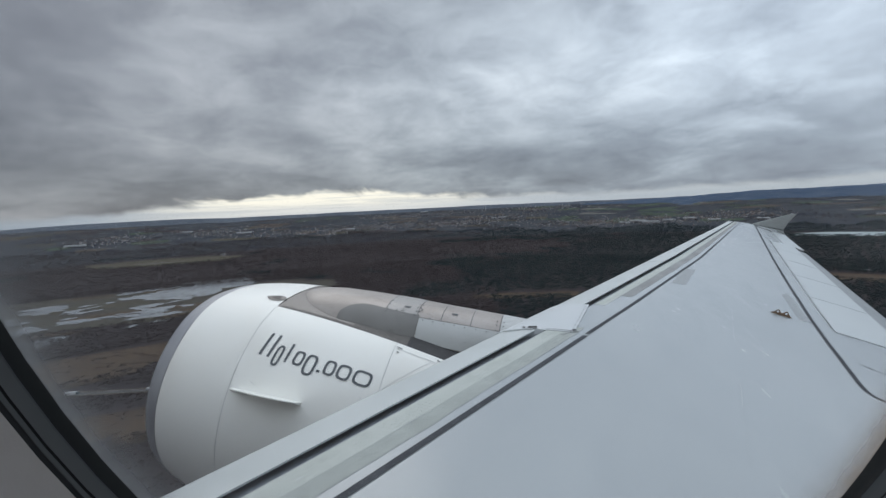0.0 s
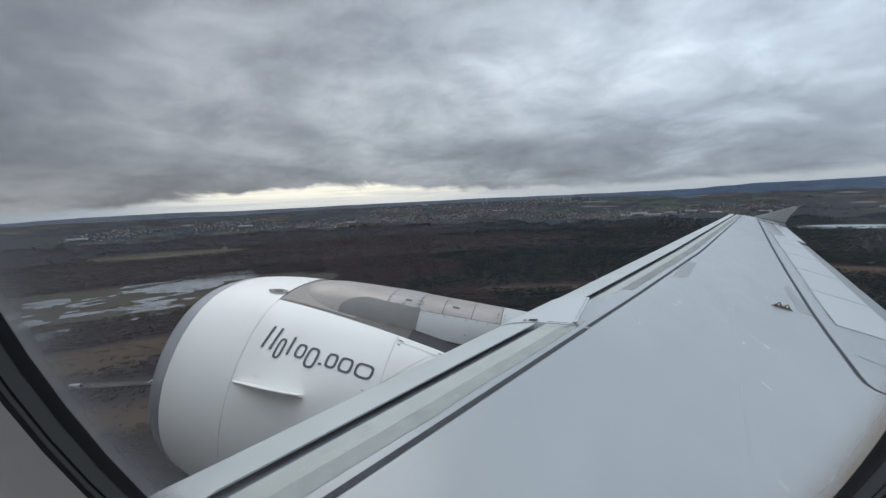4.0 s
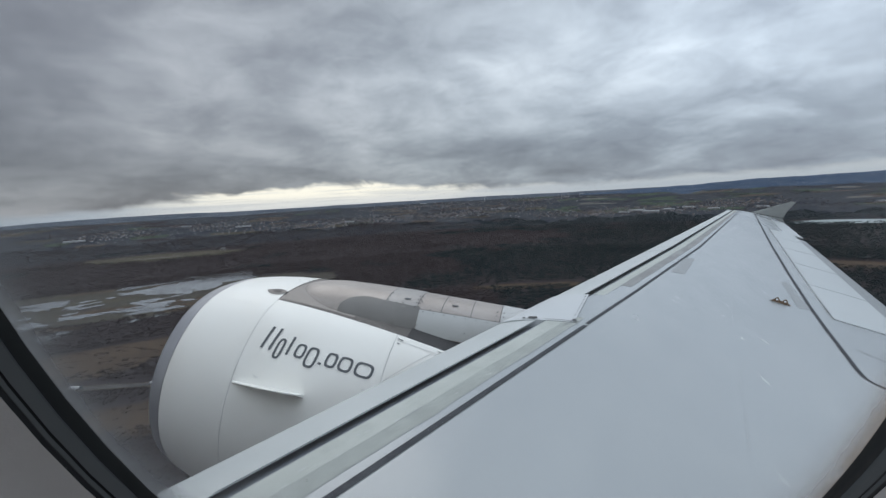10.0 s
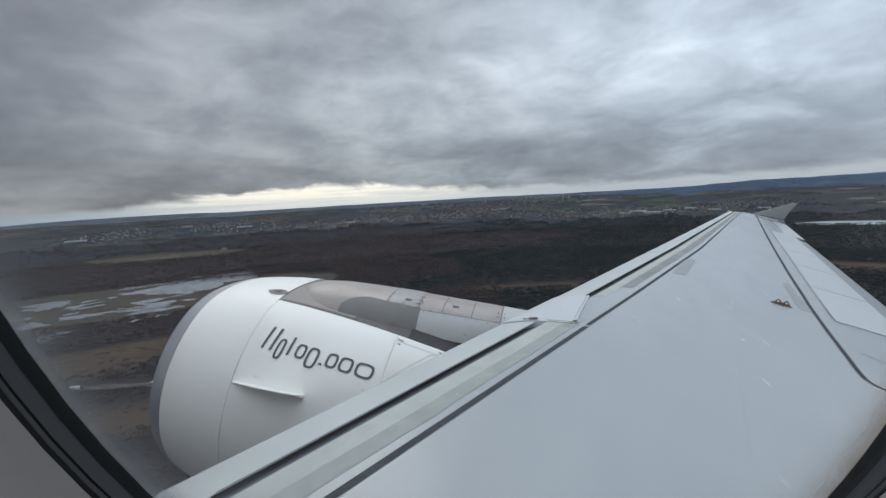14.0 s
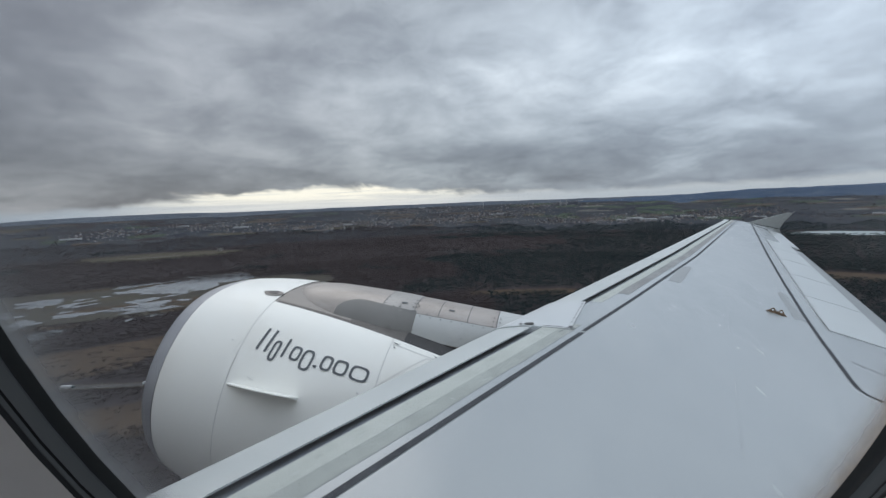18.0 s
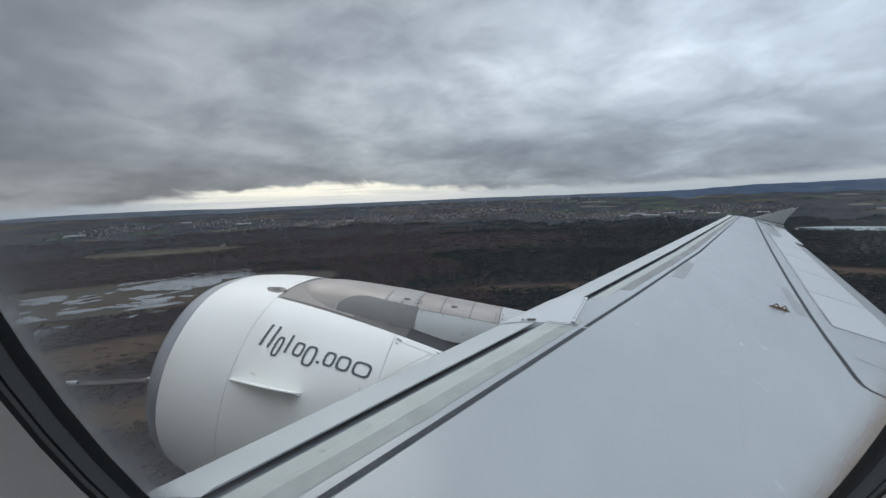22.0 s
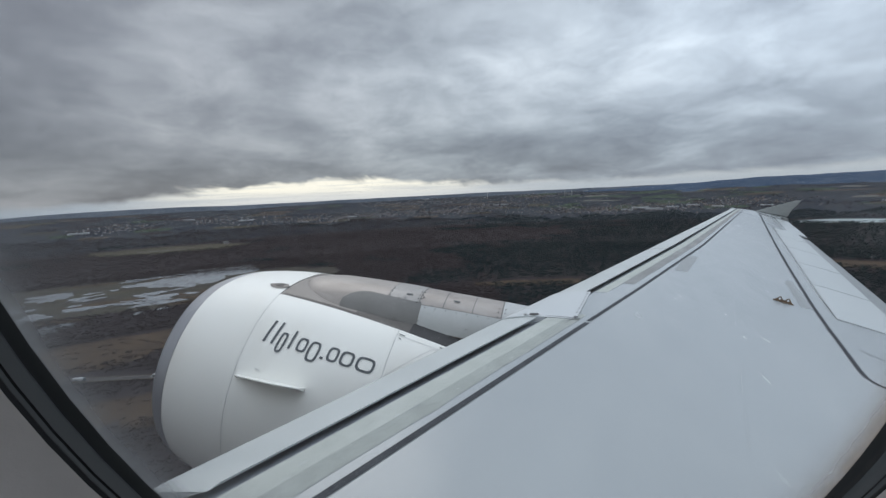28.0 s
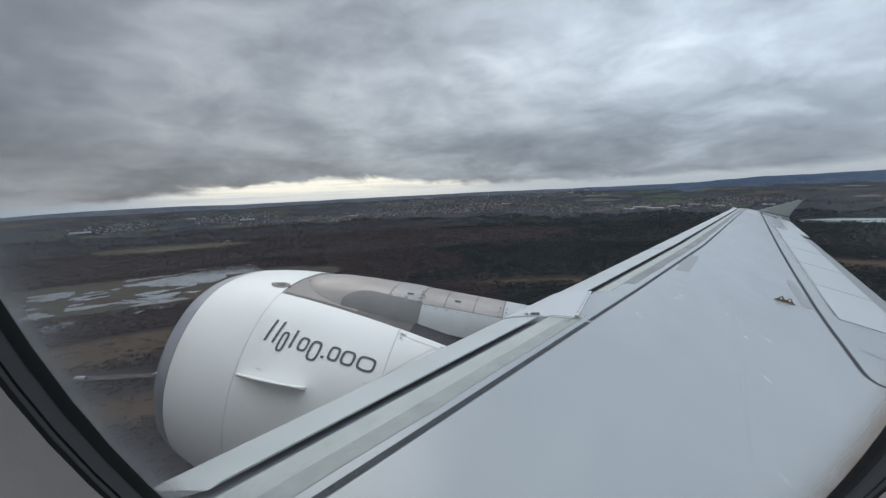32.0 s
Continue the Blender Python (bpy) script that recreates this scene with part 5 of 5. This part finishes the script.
def wood(name, templates, spots, mat, label, rs):
    """All trees of one belt as one mesh of loose triangles."""
    spots = np.array(spots)
    verts, tints, norms = [], [], []
    for i, tpl in enumerate(templates):
        sel = spots[i::len(templates)]
        if not len(sel):
            continue
        ang = rs.uniform(0, 6.283, len(sel))
        sc = sel[:, 3] * rs.uniform(0.8, 1.12, len(sel))
        wd = rs.uniform(1.1, 1.55, len(sel))
        c, s = np.cos(ang) * sc * wd, np.sin(ang) * sc * wd
        x = tpl[None, :, 0] * c[:, None] - tpl[None, :, 1] * s[:, None] + sel[:, 0:1]
        y = tpl[None, :, 0] * s[:, None] + tpl[None, :, 1] * c[:, None] + sel[:, 1:2]
        z = tpl[None, :, 2] * sc[:, None] + sel[:, 2:3]
        t3 = np.stack([x, y, z], -1).reshape(-1, 3, 3)
        nz = np.cross(t3[:, 1] - t3[:, 0], t3[:, 2] - t3[:, 0])[:, 2]
        t3[nz < 0] = t3[nz < 0][:, [0, 2, 1]]
        verts.append(t3.reshape(-1, 3))
        out = t3.reshape(len(sel), -1, 3) - (sel[:, :3] + np.stack([0 * sc, 0 * sc, 9.0 * sc], -1))[:, None, :]
        out = out / (np.linalg.norm(out, axis=-1, keepdims=True) + 1e-6) * 0.30 + np.array([0, 0, 0.92])
        norms.append((out / np.linalg.norm(out, axis=-1, keepdims=True)).reshape(-1, 3))
        tints.append(np.repeat(rs.uniform(0, 1, len(sel)), len(tpl)))
    v = np.concatenate(verts)
    k = len(v)
    me = bpy.data.meshes.new(name)
    me.vertices.add(k)
    me.vertices.foreach_set("co", v.astype(np.float32).ravel())
    me.loops.add(k)
    me.loops.foreach_set("vertex_index", np.arange(k, dtype=np.int32))
    me.polygons.add(k // 3)
    me.polygons.foreach_set("loop_start", np.arange(0, k, 3, dtype=np.int32))
    me.update(calc_edges=True)
    me.polygons.foreach_set("use_smooth", np.ones(k // 3, dtype=bool))
    me.normals_split_custom_set_from_vertices(np.concatenate(norms).astype(np.float32))
    at = me.attributes.new("tint", "FLOAT", "POINT")
    at.data.foreach_set("value", np.concatenate(tints).astype(np.float32))
    ob = part_mesh(name, me, mat, None, "", smooth=False)
    return tagged(ob, label, "wood", kind="stuff")


rs = np.random.RandomState(7)
BELTS = [(300, 950, 6.4, -54, 56, 0.56), (950, 1750, 7.4, -52, 56, 0.56), (1750, 3480, 12.2, -52, 56, 0.68)]
near_bare, near_pine, far_bare, far_pine = [], [], [], []
for r0, r1, step, a0, a1, scl in BELTS:
    area = 0.5 * (r1 ** 2 - r0 ** 2) * radians(a1 - a0)
    k = int(area / step ** 2)
    rad = np.sqrt(rs.uniform(r0 ** 2, r1 ** 2, k))
    azi = np.radians(rs.uniform(a0, a1, k))
    for r, a in zip(rad, azi):
        x, y = r * math.sin(a), r * math.cos(a)
        if (open_land(x, y) and (r > 1000 or rs.uniform() > 0.10)) or near_road(x, y) or r > 3090 + 260 * min(1.0, max(0.0, 0.5 - 2.0 * a)) + 300 * noise.noise((a * 9.0, 2.0, 0)) + 120 * noise.noise((a * 40.0, r * 0.004, 6.0)):
            continue
        ev = noise.noise((x * 0.0016, y * 0.0016, 3.0)) + 0.5 * noise.noise((x * 0.006, y * 0.006, 8.0)) + min(0.65, max(-0.05, 0.2 + 1.2 * a))
        pine = ev + rs.uniform(-0.10, 0.10) > 0.31
        row = (x, y, terrain(x, y), scl * (1.25 if pine else 1.0))
        ((near_pine if r < 950 else far_pine) if pine else (near_bare if r < 950 else far_bare)).append(row)
wood("bare_wood_near", [bare_tree(rs, 30, 7) for _ in range(5)], near_bare, BARE, "leafless brown-grey winter woodland", rs)
wood("pine_wood_near", [pine_tree(rs, 32) for _ in range(4)], near_pine, PINE, "dark green pine woodland", rs)
wood("bare_wood_far", [bare_tree(rs, 12, 3) for _ in range(5)], far_bare, BARE, "leafless brown-grey winter woodland", rs)
wood("pine_wood_far", [pine_tree(rs, 13) for _ in range(4)], far_pine, PINE, "dark green pine woodland", rs)
hedge = []
for i in range(15000):
    az, d = rng.uniform(-52, 54), 3120 + 1500 * rng.random() ** 1.25
    x, y = polar(az, d)
    if noise.noise((x * 0.004, y * 0.004, 5.0)) + 0.5 * noise.noise((x * 0.012, y * 0.012, 2.0)) > 0.10:
        hedge.append((x, y, terrain(x, y), 0.85))
wood("far_hedgerows", [bare_tree(rs, 10, 2) for _ in range(4)], hedge, BARE, "distant hedgerows and copses", rs)
shore = []
for i in range(420):
    az, d = rng.uniform(-47, -25), rng.uniform(1120, 1640)
    x, y = polar(az, d)
    if noise.noise((x * 0.01, y * 0.01, 1.0)) > 0.12:
        shore.append((x, y, -H + 0.5, 0.4))
wood("meadow_scrub", [bare_tree(rs, 16, 4) for _ in range(4)], shore, BARE, "scattered leafless scrub in the meadow", rs)

# ---- towns ----


def build_house(w, d, h, rh, wall_m, roof_m):
    t = empty("house", Matrix.Identity(4))
    tagged(t, "small pale rendered house with a pitched roof", "house", "houses of the distant town")
    hw = part("wall", box((w, d, h), (0, 0, h / 2)), wall_m, t)
    o = 0.5
    prof = [(-d / 2 - o, h - 0.15), (0, h + rh), (d / 2 + o, h - 0.15), (d / 2 + o, h + 0.12), (0, h + rh + 0.3), (-d / 2 - o, h + 0.12)]
    bm = raw([(x, y, z) for x in (-w / 2 - o, w / 2 + o) for y, z in prof], [(0, 1, 4, 5), (1, 2, 3, 4), (11, 10, 7, 6), (10, 9, 8, 7)] + [(i, (i + 1) % 6, 6 + (i + 1) % 6, 6 + i) for i in range(6)])
    part("roof", bm, roof_m, t)
    part("gable", raw([(x, y, z) for x in (-w / 2, w / 2) for y, z in ((-d / 2, h), (d / 2, h), (0, h + rh - 0.1))], [(0, 1, 2), (5, 4, 3)]), wall_m, t)
    for s in (-1, 1):
        part("window", box((1.4, 0.12, 1.3), (s * w * 0.25, -d / 2 - 0.02, h * 0.6)), PANEL, hw)
    return t


def build_hall(w, d, h):
    t = empty("industrial_hall", Matrix.Identity(4))
    tagged(t, "long low white industrial hall with a flat roof", "hall", "halls at the edge of the town")
    part("wall", box((w, d, h), (0, 0, h / 2), 0.1), WALLS[0], t)
    part("roof", box((w + 0.6, d + 0.6, 0.6), (0, 0, h + 0.32), 0.1), SHEET, t)
    for i in range(3):
        part("loading_door", box((4.0, 0.3, 4.2), (-w * 0.3 + i * w * 0.3, -d / 2 - 0.1, 2.1)), PANEL, t)
    return t


SUBURB = [(-14, 3350, 14), (-6, 3500, 11), (2, 3450, 9), (-27, 3700, 7), (9, 3700, 8), (19, 3150, 9), (27, 3200, 10), (36, 3400, 6), (-38, 3600, 5), (-2, 4150, 10), (14, 4250, 6)]
models = [build_house(rng.uniform(8, 13), rng.uniform(7, 9), rng.uniform(4, 6.5), rng.uniform(2.5, 3.6), WALLS[i % 3], ROOFS[(i * 2 + i // 3) % 3]) for i in range(7)]
used = [0] * len(models)
for az0, d0, spread in SUBURB:
    for i in range(int(spread * 3.0)):
        az, d = az0 + rng.gauss(0, spread * 0.36), max(d0 + 230, 3420) + rng.gauss(0, 95)
        x, y = polar(az, d)
        k = rng.randrange(len(models))
        m = pose(x, y, terrain(x, y) + 1.0, 0, 0, rng.uniform(0, 180))
        if used[k]:
            copy_thing(models[k], m)
        else:
            models[k].matrix_world = m
            used[k] = 1


def town_mass(name, mat, roofs, spots):
    """The rest of the far houses, too small to tell apart, as one mesh."""
    vs, fs = [], []
    for x, y, w, d, h, a in spots:
        ca, sa, z, b = math.cos(a), math.sin(a), terrain(x, y) + 0.9, len(vs)
        if roofs:
            loc = [(-w, -d, h), (w, -d, h), (w, d, h), (-w, d, h), (-w, 0, h * 1.55), (w, 0, h * 1.55)]
            fc = [(0, 1, 5, 4), (2, 3, 4, 5), (0, 4, 3), (1, 2, 5)]
        else:
            loc = [(-w, -d, 0), (w, -d, 0), (w, d, 0), (-w, d, 0), (-w, -d, h), (w, -d, h), (w, d, h), (-w, d, h)]
            fc = [(0, 1, 5, 4), (1, 2, 6, 5), (2, 3, 7, 6), (3, 0, 4, 7)]
        vs += [(x + px * ca - py * sa, y + px * sa + py * ca, z + pz) for px, py, pz in loc]
        fs += [tuple(b + i for i in f) for f in fc]
    me = bpy.data.meshes.new(name)
    me.from_pydata(vs, [], fs)
    return tagged(part_mesh(name, me, mat, None, "", smooth=False), "mass of small distant town houses", "houses", kind="stuff")


crowd = [[], [], []]
for az0, d0, spread in SUBURB:
    for i in range(int(spread * 30)):
        az, d = az0 + rng.gauss(0, spread * 0.42), max(d0 + 240, 3430) + rng.gauss(0, 130)
        crowd[rng.randrange(3)].append((*polar(az, d), rng.uniform(2.5, 6), rng.uniform(2.5, 4), rng.uniform(3, 5.5), rng.uniform(0, 3.14)))
for k in range(3):
    town_mass("town_walls", WALLS[k], False, crowd[k])
    town_mass("town_roofs", ROOFS[k], True, crowd[k])
halls = [build_hall(70, 34, 9), build_hall(110, 42, 11), build_hall(48, 26, 8)]
seen = [0] * 3
for az, d in ((24, 2960), (25.5, 3010), (27, 2985), (29, 3030), (31, 2975), (33.5, 3050), (-25, 3480), (-31, 3560), (7.5, 3420), (8.6, 3460), (-41, 3300), (-12, 3190), (17, 4300), (19, 4350), (38, 2980), (47, 3080), (48.5, 3120), (-2, 4300)):
    x, y = polar(az, d)
    k = rng.randrange(3)
    d = max(d + 240, 3290) + rng.uniform(0, 260)
    x, y = polar(az, d)
    m = pose(x, y, terrain(x, y) + 1.2, 0, 0, rng.uniform(-12, 12) - az)
    if seen[k]:
        copy_thing(halls[k], m)
    else:
        halls[k].matrix_world = m
        seen[k] = 1


def build_depot(at):
    t = empty("depot", at)
    tagged(t, "low grey depot building beside the brown field", "depot", "depots beside the field")
    part("wall", box((24, 10, 4.2), (0, 0, 2.1), 0.1), WALLS[2], t)
    part("roof", box((25, 11, 0.5), (0, 0, 4.45), 0.1), ROOFS[2], t)
    for i in range(4):
        part("door", box((3.2, 0.2, 3.0), (-9 + 6 * i, -5.05, 1.5)), PANEL, t)
    return t


for az, d in ((46.0, 1545), (47.6, 1560), (49.0, 1540)):
    x, y = polar(az, d)
    build_depot(pose(x, y, terrain(x, y) + 0.9, 0, 0, -az + 4))


def build_tower(at):
    t = empty("lookout_building", at)
    tagged(t, "pale squat building on the edge of the clearing", "building")
    part("wall", box((26, 20, 14), (0, 0, 7), 0.3), WALLS[1], t)
    part("roof", box((27, 21, 1.0), (0, 0, 14.5), 0.2), ROOFS[2], t)
    for i in range(4):
        part("window", box((3, 0.3, 2.2), (-9 + 6 * i, -10.05, 9)), PANEL, t)
    return t


x, y = polar(-27.5, 2680)
build_tower(pose(x, y, terrain(x, y) + 1.2, 0, 0, 27))


def build_chimney(at):
    t = empty("factory_chimney", at)
    tagged(t, "slim pale factory chimney on the horizon", "chimney")
    part("shaft", tube((0, 0, 0), (0, 0, 62), 3.0, 1.8, 12), WALLS[0], t)
    part("cap", tube((0, 0, 61.5), (0, 0, 63.5), 2.3, 2.3, 12), WALLS[2], t)
    return t


for az, d in ((16.5, 4380), (17.3, 4420), (6.4, 4500)):
    x, y = polar(az, d)
    build_chimney(pose(x, y, terrain(x, y), 0, 0, 0))
